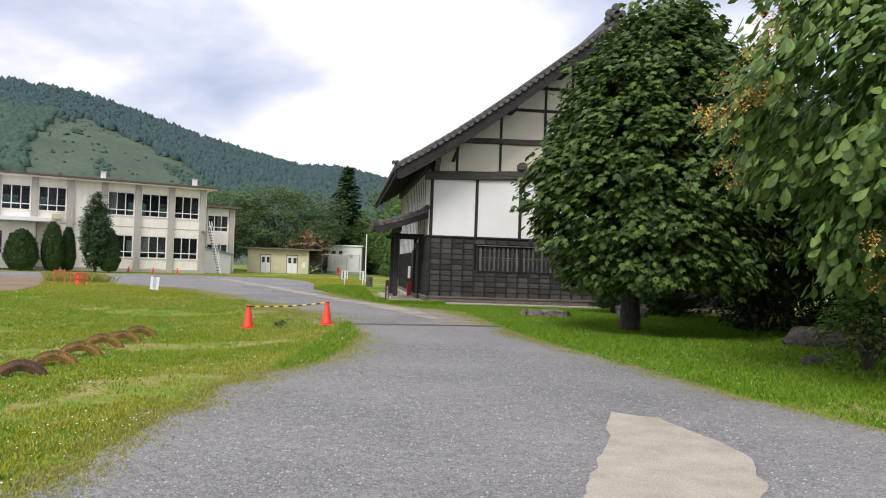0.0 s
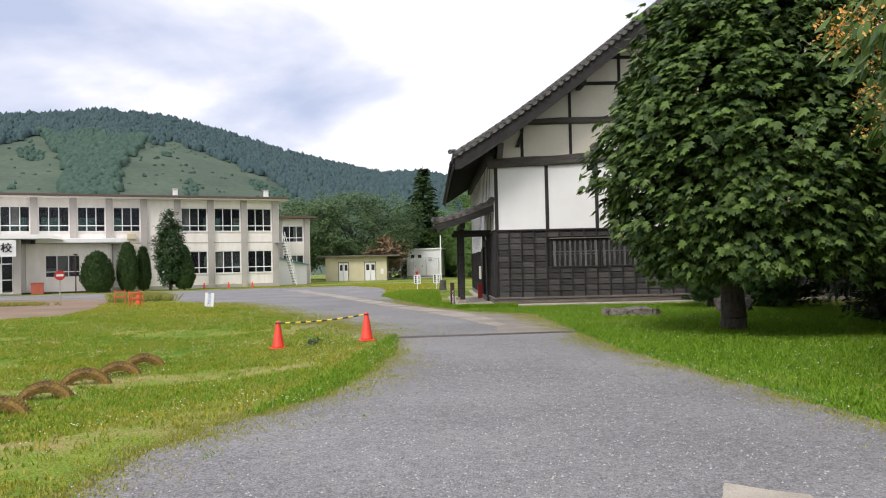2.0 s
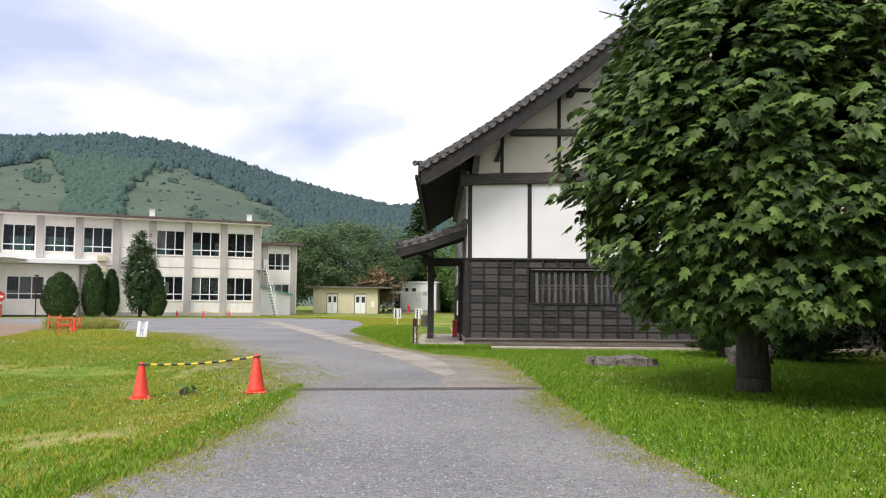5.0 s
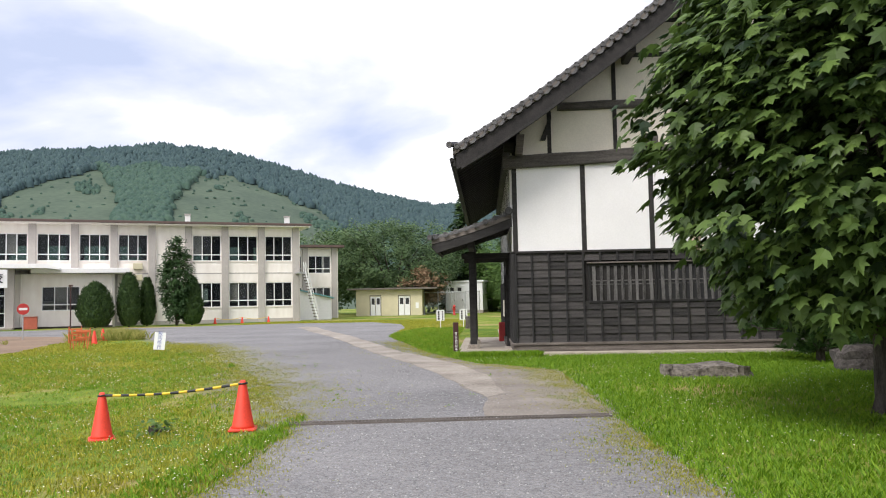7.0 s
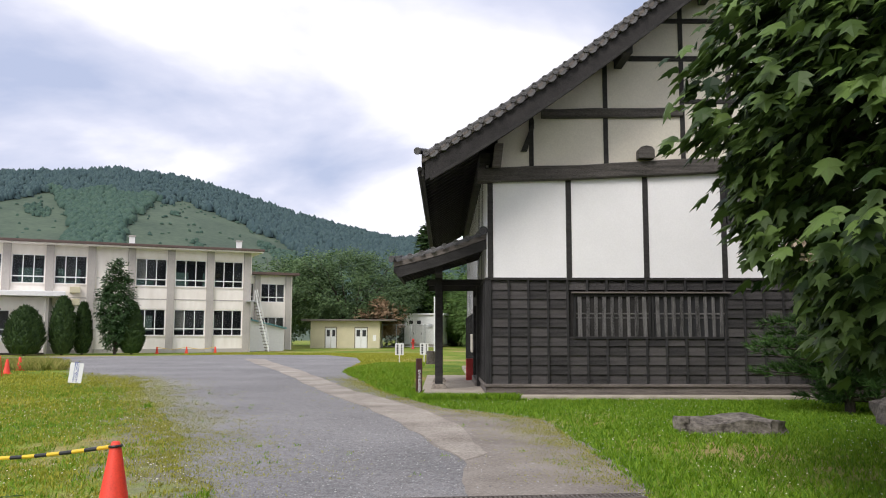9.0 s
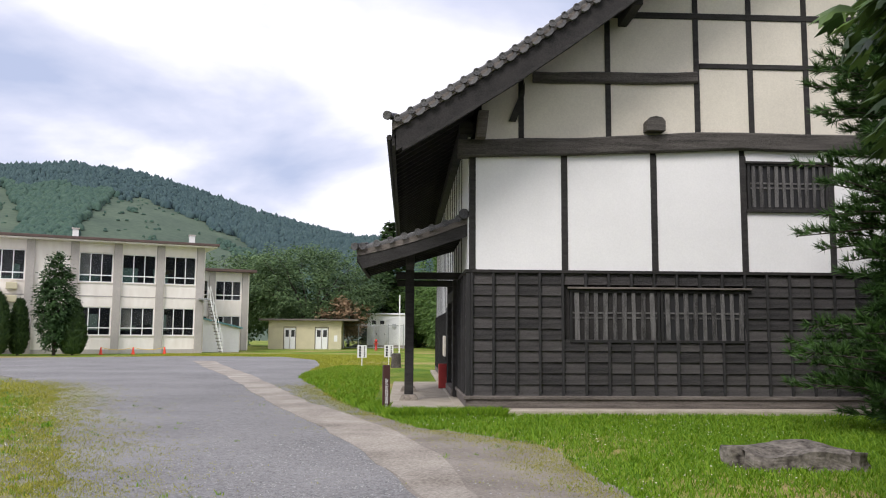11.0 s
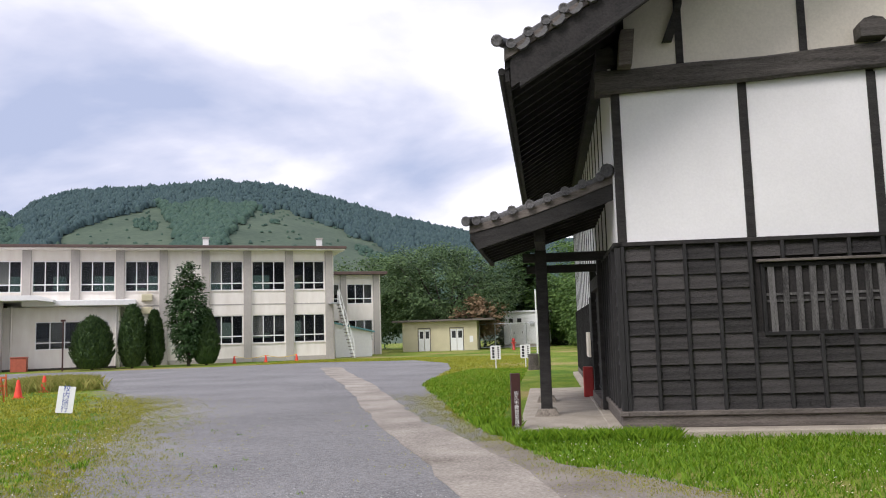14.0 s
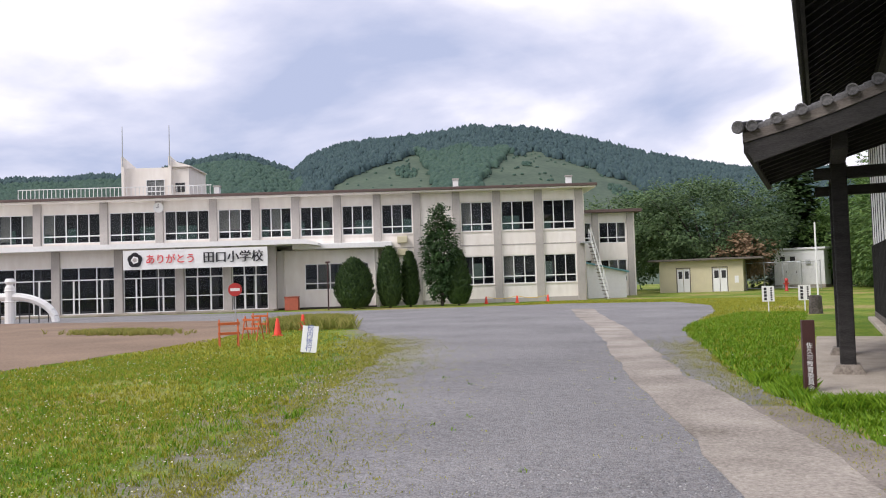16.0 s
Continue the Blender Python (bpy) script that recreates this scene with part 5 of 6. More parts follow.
tree("horse_chestnut_tree", (8.3, 12.6, 0), "broad-leaved tree with hanging leaves and yellow-brown flower clusters", "tree", 0.24, 2.2, (8.2, 12.4, 4.5), (3.9, 3.4, 3.6), 1250, 16, 0.25, BROAD_LEAF, CHESTNUT, 0.5, 0.9, (BLOSSOM, 120, 0.065, "flower_clusters"), 0.35, 5, taper=0.3, low=1.7)
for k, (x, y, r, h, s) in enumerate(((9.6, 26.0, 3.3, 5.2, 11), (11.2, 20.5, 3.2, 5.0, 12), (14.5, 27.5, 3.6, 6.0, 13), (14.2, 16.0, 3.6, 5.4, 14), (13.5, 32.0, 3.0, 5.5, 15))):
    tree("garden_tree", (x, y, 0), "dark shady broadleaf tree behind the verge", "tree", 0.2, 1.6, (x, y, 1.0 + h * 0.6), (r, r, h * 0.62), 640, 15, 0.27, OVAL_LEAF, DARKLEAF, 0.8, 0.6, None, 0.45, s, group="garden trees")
tree("cherry_tree", (-21, 106, 0), "wide spreading cherry tree behind the shed", "tree", 0.45, 2.2, (-21, 106, 6.4), (8.2, 6.0, 4.4), 1000, 40, 0.32, SMALL_LEAF, CHERRYLEAF, 1.1, 0.2, None, 0.35, 21)
tree("cherry_tree", (-30, 112, 0), "green broadleaf tree behind the rear school wing", "tree", 0.4, 2.2, (-30, 112, 6.0), (6.0, 5.0, 4.6), 480, 24, 0.42, SMALL_LEAF, CHERRYLEAF, 1.3, 0.3, None, 0.35, 22)
tree("rusty_shrub", (-16.0, 101.5, 0), "reddish-brown shrub beside the shed", "shrub", 0.12, 1.0, (-16.0, 101.5, 3.1), (2.3, 2.0, 2.0), 150, 16, 0.4, SMALL_LEAF, RUSTLEAF, 0.6, 0.2, None, 0.35, 23)
for k, (x, y, r, h) in enumerate(((-5.2, 104, 2.8, 6.8), (-3.6, 99, 3.6, 9.5), (-2.0, 92, 4.0, 9.0), (3.0, 95, 4.6, 9.0), (-9.5, 112, 4.0, 7.0), (-6.3, 110, 4.2, 12.0))):
    tree("roadside_tree", (x, y, 0), "fresh green broadleaf tree behind the yard", "tree", 0.25, 1.6, (x, y, h * 0.52), (r, r, h * 0.5), 420, 26, 0.36, SMALL_LEAF, FARLEAF, 0.8, 0.3, None, 0.4, 31 + k, group="trees behind the yard")


def conifer(name, at, h, r, label, seed, material, twig=0.55, tiers=26, category="tree", low=0.1, lean=0.0):
    """A tapering trunk with drooping, needled boughs in tiers."""
    random.seed(seed)
    t = empty(name, pose(*at), label, category)
    bm = bmesh.new()
    rod(bm, (0, 0, -0.1), (lean, 0, h), 0.035 * h, 0.02, 9)
    verts, faces = [], []
    for k in range(tiers):
        s = k / tiers
        z = h * (low + (1 - low) * s)
        R = r * (1 - s) ** 0.85 * rnd(0.8, 1.12) + 0.12
        n = max(5, int(9 * (1 - s) + 5))
        for j in range(n):
            w = 2 * math.pi * (j + rnd(-0.35, 0.35)) / n + k * 0.7
            d = Vector((math.cos(w), math.sin(w), 0))
            L = R * rnd(0.75, 1.1)
            a = Vector((lean * s, 0, z))
            b = a + d * L + Vector((0, 0, -0.18 * L + rnd(-0.1, 0.15)))
            rod(bm, a, b, 0.012 * h * 0.3, 0.006, 4)
            m = int(10 + 14 * L / r)
            for i in range(m):
                q = a.lerp(b, 0.12 + 0.9 * i / m) + Vector((rnd(-1, 1), rnd(-1, 1), rnd(-0.4, 0.4))) * 0.1 * L
                sd = Vector((-d.y, d.x, 0)) * rnd(-1, 1)
                tip = (d * rnd(0.3, 1.0) + sd + Vector((0, 0, rnd(-0.45, 0.25)))).normalized()
                add_leaf(verts, faces, SMALL_LEAF, q, tip, Vector((rnd(-0.4, 0.4), rnd(-0.4, 0.4), 1)).normalized(), twig * rnd(0.6, 1.1))
    part("trunk", bm, BARK, t)
    raw("needles", verts, faces, material, t)
    return t


conifer("fir_tree", (-12.9, 113, 0), 15.0, 5.0, "tall dark fir tree behind the yard", 41, HEDGE, 0.9, 30, low=0.06)
FIRN = leaf_mat("fir_needles", (0.03, 0.065, 0.022), (0.07, 0.125, 0.04), 0.5, 0.1)


def needle_pine(at, h, r, seed):
    """A young pine with long bundles of needles on upturned shoots."""
    random.seed(seed)
    t = empty("pine_tree", pose(*at), "young pine with long green needles close to the hall", "tree")
    bm, verts, faces = bmesh.new(), [], []
    rod(bm, (0, 0, -0.1), (0, 0, h), 0.1, 0.03, 9)
    for k in range(30):
        s = k / 30
        z = h * (0.04 + 0.96 * s)
        for j in range(9):
            w = 2 * math.pi * (j + rnd(-0.3, 0.3)) / 9 + k * 0.9
            L = r * (0.75 + 0.5 * math.sin(s * 9 + j)) * (1 - 0.45 * s) * rnd(0.75, 1.15)
            d = Vector((math.cos(w), math.sin(w), 0))
            a, b = Vector((0, 0, z)), Vector((0, 0, z)) + d * L + Vector((0, 0, rnd(-0.15, 0.35)))
            rod(bm, a, b, 0.022, 0.008, 5)
            for i in range(9):
                q = a.lerp(b, 0.22 + 0.8 * i / 9)
                ax = (d + Vector((rnd(-0.8, 0.8), rnd(-0.8, 0.8), rnd(0.1, 0.9)))).normalized()
                q2 = q + ax * 0.16
                for _n in range(34):
                    tip = (ax + Vector((rnd(-0.8, 0.8), rnd(-0.8, 0.8), rnd(-0.8, 0.8)))).normalized()
                    sd = tip.cross(Vector((rnd(-1, 1), rnd(-1, 1), rnd(-1, 1)))).normalized() * 0.011
                    p = q.lerp(q2, random.random())
                    i0 = len(verts)
                    verts.extend((tuple(p - sd), tuple(p + sd), tuple(p + tip * rnd(0.13, 0.22))))
                    faces.append((i0, i0 + 1, i0 + 2))
    part("trunk", bm, BARK, t)
    raw("needles", verts, faces, NEEDLE, t)
    return t


needle_pine((6.45, 31.0, 0), 6.8, 1.6, 51)
needle_pine((8.3, 30.4, 0), 4.6, 1.5, 52)


def topiary(at, r, h, label, seed, dome=0.5, material=HEDGE):
    """A clipped evergreen: a bare stem and a dense skin of small sprays."""
    random.seed(seed)
    t = empty("clipped_shrub", pose(*at), label, "shrub")
    part("stem", rd((0, 0, -0.05), (0, 0, h * 0.8), 0.09, 0.03), BARK, t)
    core = lathe([(r * 0.55, 0.1), (r * 0.88, h * 0.2), (r * 0.9, h * 0.45), (r * 0.72 if dome > 0.4 else r * 0.55, h * 0.75), (r * 0.2, h * 0.95)], 14)
    part("core", core, HEDGE, t)
    verts, faces = [], []
    for _ in range(int(1400 + 900 * r * h / 4)):
        s = random.random()
        w = random.random() * 2 * math.pi
        rr = r * (min(1, 0.62 + 1.5 * s) * (1 - s ** (3.2 if dome > 0.4 else 1.9)) ** 0.6) * rnd(0.9, 1.06)
        p = Vector((math.cos(w) * rr, math.sin(w) * rr, h * (0.03 + 0.97 * s)))
        tip = Vector((math.cos(w) * 0.5 + rnd(-0.5, 0.5), math.sin(w) * 0.5 + rnd(-0.5, 0.5), 0.8)).normalized()
        add_leaf(verts, faces, SMALL_LEAF, p, tip, Vector((math.cos(w), math.sin(w), 0.2)), rnd(0.16, 0.34))
    raw("foliage", verts, faces, material, t)
    return t


def sp(u, v):
    p = SCH @ Vector((u, v, 0))
    return (p.x, p.y, 0)


topiary(sp(-15.9, -5.0), 1.22, 3.15, "broad dome-clipped evergreen beside the school", 61)
topiary(sp(-13.6, -4.6), 0.78, 3.85, "tall narrow clipped evergreen beside the school", 62, 0.5)
topiary(sp(-12.3, -3.6), 0.55, 3.5, "slim clipped evergreen beside the school", 63, 0.5)
topiary(sp(-9.1, -4.2), 0.85, 3.5, "pointed clipped evergreen beside the school", 64, 0.3)
tree("camellia_tree", sp(-10.2, -4.0), "upright glossy evergreen tree beside the school wall", "tree", 0.12, 0.7, (sp(-10.2, -4.0)[0], sp(-10.2, -4.0)[1], 3.5), (1.2, 1.2, 3.15), 520, 18, 0.24, OVAL_LEAF, leaf_mat("glossy_leaf", (0.02, 0.05, 0.016), (0.06, 0.12, 0.036), 0.45, 0.12), 0.4, 0.2, None, 0.45, 65, taper=0.3, lumps=0.15)
random.seed(7)


def shrub(at, r, h, label, seed, leaf, n=160, size=0.16):
    random.seed(seed)
    t = empty("garden_shrub", pose(*at), label, "shrub")
    bm = bmesh.new()
    verts, faces = [], []
    for k in range(9):
        w, e = rnd(0, 6.28), rnd(0.2, 0.8)
        limb(bm, Vector((0, 0, -0.05)), Vector((math.cos(w) * r * e, math.sin(w) * r * e, h * rnd(0.6, 0.95))), 0.03, 0.008, 0.1, 4, 5)
    for _ in range(n):
        w, s = rnd(0, 6.28), random.random() ** 0.7
        rr = r * math.sin(math.pi * (0.15 + 0.8 * s)) * rnd(0.6, 1.1)
        c = Vector((math.cos(w) * rr, math.sin(w) * rr, h * s))
        for _k in range(9):
            q = c + Vector((rnd(-1, 1), rnd(-1, 1), rnd(-1, 1))) * 0.16
            add_leaf(verts, faces, OVAL_LEAF, q, Vector((math.cos(w) + rnd(-0.8, 0.8), math.sin(w) + rnd(-0.8, 0.8), rnd(-0.6, 0.5))).normalized(), Vector((rnd(-0.5, 0.5), rnd(-0.5, 0.5), 1)).normalized(), size * rnd(0.6, 1.2))
    part("branchwork", bm, BARK, t)
    raw("foliage", verts, faces, leaf, t)
    return t


shrub((7.4, 14.6, 0), 0.75, 1.5, "loose green shrub on the verge", 71, CHESTNUT, 110, 0.14)
shrub((-4.25, 21.35, ground_z(-4.25, 21.35)), 0.18, 0.15, "dark green leafy weed between the two cones", 79, FARLEAF, 8, 0.13)
shrub((9.6, 17.2, 0), 1.3, 2.1, "light green shrub behind the garden stones", 72, MAPLE, 240)
shrub((11.5, 14.4, 0), 1.4, 1.8, "yellow-green azalea mound in the garden", 73, CHESTNUT, 240)
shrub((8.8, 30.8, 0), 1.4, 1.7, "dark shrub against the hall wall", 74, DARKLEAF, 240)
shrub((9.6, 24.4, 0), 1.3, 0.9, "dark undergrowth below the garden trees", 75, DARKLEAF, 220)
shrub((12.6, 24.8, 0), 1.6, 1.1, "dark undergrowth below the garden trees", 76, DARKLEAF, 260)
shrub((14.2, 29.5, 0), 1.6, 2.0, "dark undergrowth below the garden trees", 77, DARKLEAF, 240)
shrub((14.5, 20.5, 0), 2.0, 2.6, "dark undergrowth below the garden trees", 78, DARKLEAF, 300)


def rock(at, sx, sy, sz, label, seed, name="garden_rock"):
    bm = bmesh.new()
    bmesh.ops.create_icosphere(bm, subdivisions=3, radius=1)
    for v in bm.verts:
        d = v.co.normalized()
        k = 1 + 0.32 * noise.noise(d * 1.7 + Vector((seed, 0, 0))) + 0.12 * noise.noise(d * 5 + Vector((seed, 2, 0)))
        z = d.z * k
        v.co = Vector((d.x * k * sx, d.y * k * sy, (min(z, 0.75) if z > 0 else z) * sz))
    ob = tagged(part(name, bm, ROCK), label, "rock")
    ob.matrix_basis = pose(*at)
    return ob


rock((6.7, 29.1, 0.12), 0.6, 0.5, 0.5, "large dark garden rock with pale lichen", 3)
rock((8.8, 19.5, 0.12), 0.75, 0.5, 0.45, "flat-topped reddish-brown garden stone", 5)
rock((9.9, 18.3, 0.1), 0.9, 0.5, 0.38, "flat-topped reddish-brown garden stone", 9)
rock((6.9, 15.6, 0.05), 0.22, 0.18, 0.16, "small pale stone in the grass", 12)
rock((7.6, 16.3, 0.05), 0.16, 0.14, 0.14, "small pale stone in the grass", 15)
bm = bmesh.new()
bmesh.ops.create_cube(bm, size=1.0)
bmesh.ops.subdivide_edges(bm, edges=bm.edges, cuts=9, use_grid_fill=True)
for v in bm.verts:
    c = Vector((v.co.x * 1.56, v.co.y * 1.0, v.co.z * 0.34))
    w = noise.noise_vector(c * 1.9) * 0.17 + noise.noise_vector(c * 6.5) * 0.05
    round_ = 1 - 0.22 * (abs(v.co.x) * 2) ** 4 * (abs(v.co.y) * 2) ** 4
    v.co = Vector((c.x * round_ + w.x, c.y * round_ + w.y, c.z * (1 if c.z < 0 else 1 - 0.25 * max(0, v.co.y)) + w.z * 0.6))
slab = tagged(part("stone_slab", bm, LICHEN), "thick flat weathered stone with pale lichen lying in the grass", "stone")
slab.matrix_basis = pose(3.52, 27.88, 0.03, 0, 0, -4)

# ---- cones, bar, tyres ----


def cone_mesh(h):
    return lathe([(0.17 * h / 0.7, 0.035), (0.15 * h / 0.7, 0.07), (0.045, h * 0.94), (0.03, h), (0.012, h)], 18)


def traffic_cone(at, h, label, group):
    t = empty("traffic_cone", pose(*at, 0, 0, rnd(0, 60)), label, "cone", group)
    part("cone", cone_mesh(h), CONE, t, "", True)
    part("base", bx(-0.19 * h / 0.7, 0.19 * h / 0.7, -0.19 * h / 0.7, 0.19 * h / 0.7, 0, 0.04, 0.015), CONE, t)
    return t


CONE_A, CONE_B = (-5.02, 21.40, ground_z(-5.02, 21.40)), (-2.98, 21.19, ground_z(-2.98, 21.19))
for at in (CONE_A, CONE_B):
    traffic_cone(at, 0.62, "faded orange traffic cone holding a striped bar", "cones on the verge")
bar_a, bar_b = Vector(CONE_A) + Vector((0, 0, 0.58)), Vector(CONE_B) + Vector((0, 0, 0.58))
SPAN = (bar_b - bar_a).length
cbar = empty("cone_bar", Matrix.Translation(bar_a) @ (bar_b - bar_a).to_track_quat("X", "Z").to_matrix().to_4x4(), "black and yellow striped plastic bar between two cones", "barrier")
for k in range(16):
    a, b = 0.05 + k * (SPAN - 0.1) / 16, 0.05 + (k + 1) * (SPAN - 0.1) / 16
    sag = lambda s: -0.045 * math.sin(math.pi * s / SPAN)
    part("stripe", rd((a, 0, sag(a)), (b, 0, sag(b)), 0.017), YELLOW if k % 2 else BLACK, cbar)
for x in (0.0, SPAN):
    bm = bmesh.new()
    for k in range(12):
        w0, w1 = 2 * math.pi * k / 12, 2 * math.pi * (k + 1) / 12
        rod(bm, (x + 0.05 * math.cos(w0), 0.05 * math.sin(w0), 0), (x + 0.05 * math.cos(w1), 0.05 * math.sin(w1), 0), 0.012, None, 6)
    part("end_ring", bm, BLACK, cbar)


def tyre(at, turn, material, label):
    """A car tyre sunk to its hub: an arch with tread blocks and a hollow inside."""
    t = empty("half_buried_tyre", pose(*at, 0, 0, turn), label, "tyre", "tyres in the grass")
    prof = [(0.27, -0.085), (0.36, -0.11), (0.415, -0.09), (0.425, 0.0), (0.415, 0.09), (0.36, 0.11), (0.27, 0.085), (0.28, 0.06), (0.38, 0.07), (0.39, 0), (0.38, -0.07), (0.28, -0.06)]
    bm = bmesh.new()
    rings = []
    for i in range(25):
        w = math.radians(-12 + 204 * i / 24)
        rings.append([bm.verts.new((math.cos(w) * r, y, math.sin(w) * r)) for r, y in prof])
    n = len(prof)
    for a, b in zip(rings, rings[1:]):
        for k in range(n):
            bm.faces.new((a[k], a[(k + 1) % n], b[(k + 1) % n], b[k]))
    bm.faces.new(rings[0]); bm.faces.new(rings[-1][::-1])
    bmesh.ops.recalc_face_normals(bm, faces=bm.faces)
    part("casing", bm, material, t)
    tr = bmesh.new()
    for i in range(30):
        w = -8 + 196 * i / 29
        for y in (-0.055, 0.0, 0.055):
            c = bx(-0.014, 0.014, y - 0.022, y + 0.022, 0.42, 0.436)
            bmesh.ops.transform(c, matrix=pose(0, 0, 0, 0, 90 - w + (2 if y else 0), 0), verts=c.verts)
            me_ = bpy.data.meshes.new("t"); c.to_mesh(me_); c.free(); tr.from_mesh(me_); bpy.data.meshes.remove(me_)
    part("tread", tr, material, t)
    return t


for x, y, m_, w in ((-6.4, 12.6, RUBBER, 22), (-6.48, 13.85, TYREYELLOW, 15), (-6.58, 15.05, TYREYELLOW, 20), (-6.72, 16.4, TYREYELLOW, 24), (-6.84, 17.75, TYREYELLOW, 20), (-6.9, 18.85, TYREYELLOW, 26)):
    tyre((x, y, ground_z(x, y) - 0.17), w, m_, "old tyre half buried upright in grass, faded yellow paint" if m_ is TYREYELLOW else "old black tyre half buried upright in grass")

# ---- signs ----
slow = empty("slow_sign", pose(-13.0, 37.5, 0, 0, 5, 22), "small white board with blue lettering leaning on the grass", "sign")
part("board", bx(-0.23, 0.23, -0.012, 0.012, 0.06, 0.80, 0.004), WHITE, slow)
for x in (-0.17, 0.17):
    part("stake", bx(x - 0.015, x + 0.015, 0.012, 0.04, -0.05, 0.7), SILL, slow)
text_part("lettering", "校\n内\n徐\n行", 0.20, BLUEINK, slow, pose(0, -0.016, 0.45, 90, 0, 0), True)
slow.rotation_euler[0] = radians(-8)
slow.scale = (0.8, 0.8, 0.8)
mark = empty("marker_post", HALL @ pose(-1.64, 0.1, 0), "dark brown square marker post with white lettering", "marker post")
part("post", bx(-0.07, 0.07, -0.045, 0.045, -0.05, 0.93, 0.006), BROWNRED, mark)
text_part("lettering", "佐\n久\n市\n教\n育\n委\n員\n会", 0.075, WHITE, mark, pose(0, -0.049, 0.38, 90, 0, 0), True)
mark.rotation_euler[2] = radians(20)
for (x, y), g in zip(((-6.5, 56.5), (-5.35, 57.5)), (1, 2)):
    s = empty("yard_sign", pose(x, y, 0, 0, 0, 12), "white notice board on a thin stake in the grass", "sign", "signs in the yard")
    s.scale = (0.82, 0.82, 0.82)
    part("stake", bx(-0.025, 0.025, 0.012, 0.05, -0.1, 1.1), WHITE, s)
    part("board", bx(-0.27, 0.27, -0.012, 0.012, 0.5, 1.22, 0.004), WHITE, s)
    for col in range(2):
        for r in range(4 if col == 0 else 6):
            h = 0.135 if col == 0 else 0.085
            x0 = -0.12 if col == 0 else 0.14
            part("writing_bar", bx(x0 - 0.06 if col == 0 else x0 - 0.04, x0 + 0.06 if col == 0 else x0 + 0.04, -0.016, -0.012, 1.18 - (r + 1) * (h + 0.02), 1.18 - r * (h + 0.02) - 0.03), INK, s)
lp = empty("lamp_post", pose(*sp(-17.5, -5.6)), "thin dark post beside the school entrance", "post")
part("post", rd((0, 0, -0.05), (0, 0, 3.0), 0.05, 0.04), BROWNRED, lp)
part("cap", bx(-0.14, 0.14, -0.06, 0.06, 3.0, 3.12, 0.01), BROWNRED, lp)
stump = tagged(part("tree_stump", lathe([(0.24, -0.05), (0.22, 0.3), (0.21, 0.62), (0.17, 0.66)], 12), ROCK), "short grey stone bollard in the grass", "bollard")
stump.matrix_basis = pose(-4.7, 55.2, 0)
hyd = empty("fire_hydrant", pose(-11.4, 93.5, 0), "small red fire hydrant standing in the yard grass", "hydrant")
part("barrel", lathe([(0.16, -0.05), (0.16, 0.08), (0.11, 0.1), (0.11, 0.78), (0.15, 0.8), (0.15, 0.86), (0.1, 0.98), (0.03, 1.04)], 14), RED, hyd, "", True)
for sx in (-1, 1):
    part("outlet", rd((sx * 0.08, 0, 0.62), (sx * 0.22, 0, 0.62), 0.06), RED, hyd)
pole = tagged(part("white_pole", rd((0, 0, -0.1), (0, 0, 3.9), 0.045, 0.04), WHITE), "thin white pole standing in the yard", "pole")
pole.matrix_basis = pose(-6.0, 67, 0)
bfence = empty("blue_fence", pose(-3.6, 74.5, 0, 0, 0, 4), "pale blue metal railing at the yard's edge", "fence")
for k in range(20):
    part("bar", rd((k * 0.2, 0, 0), (k * 0.2, 0, 1.3), 0.02, None, 5), METAL, bfence)
part("rail", rd((0, 0, 1.25), (4, 0, 1.25), 0.03), METAL, bfence)

# red cones with a rope by the school wall
for k, u in enumerate((-7.2, -5.1, -3.0)):
    c = traffic_cone(sp(u, -2.6), 0.5, "small orange cone in the grass by the school", "small cones by the school")
rope = bmesh.new()
for a, b in ((-7.2, -5.1), (-5.1, -3.0)):
    prev = None
    for i in range(9):
        s = i / 8
        p = SCH @ Vector((a + (b - a) * s, -2.6, 0.48 - 0.16 * math.sin(math.pi * s)))
        if prev is not None:
            rod(rope, prev, p, 0.018, None, 5)
        prev = p
tagged(part("rope", rope, YELLOW), "sagging yellow rope between small cones", "rope")
rb = empty("red_box", SCH @ pose(-20.2, -3.4, 0), "red-brown metal hose box beside the entrance", "box")
part("body", bx(-0.45, 0.45, -0.3, 0.3, 0, 0.85, 0.02), mat("rust_red", (0.42, 0.10, 0.06), 0.6, var=0.2), rb)
part("lid", bx(-0.48, 0.48, -0.33, 0.33, 0.85, 0.92, 0.015), mat("rust_lid", (0.34, 0.08, 0.05), 0.6, var=0.2), rb)

# barricades, cones and no-entry sign at the yard's edge


def barricade(at, turn):
    t = empty("barricade", pose(*at, 0, 0, turn), "folding faded orange barrier standing in weeds", "barrier", "barriers in the weeds")
    for x in (-0.28, 0.28):
        for sy in (-1, 1):
            part("leg", rd((x, sy * 0.25, 0), (x, 0, 0.85), 0.022, None, 6), FADED, t)
    for z in (0.42, 0.72):
        part("board", bx(-0.33, 0.33, -0.09, -0.07, z - 0.04, z + 0.04, 0.005), FADED, t)
    t.scale = (0.85, 0.85, 0.85)
    return t


barricade((-16.9, 38.9, 0), 50)
barricade((-18.0, 40.9, 0), 15)
barricade((-19.9, 43.2, 0), 30)
for x, y in ((-18.7, 42.7), (-20.0, 45.4)):
    traffic_cone((x, y, 0), 0.56, "orange traffic cone among weeds", "cones in the weeds")
ne = empty("no_entry_sign", pose(-26.0, 48.1, 0, 0, 0, 40), "round red traffic sign with white writing on a thin post", "sign")
part("post", rd((0, 0, -0.05), (0, 0, 1.75), 0.03), METAL, ne)
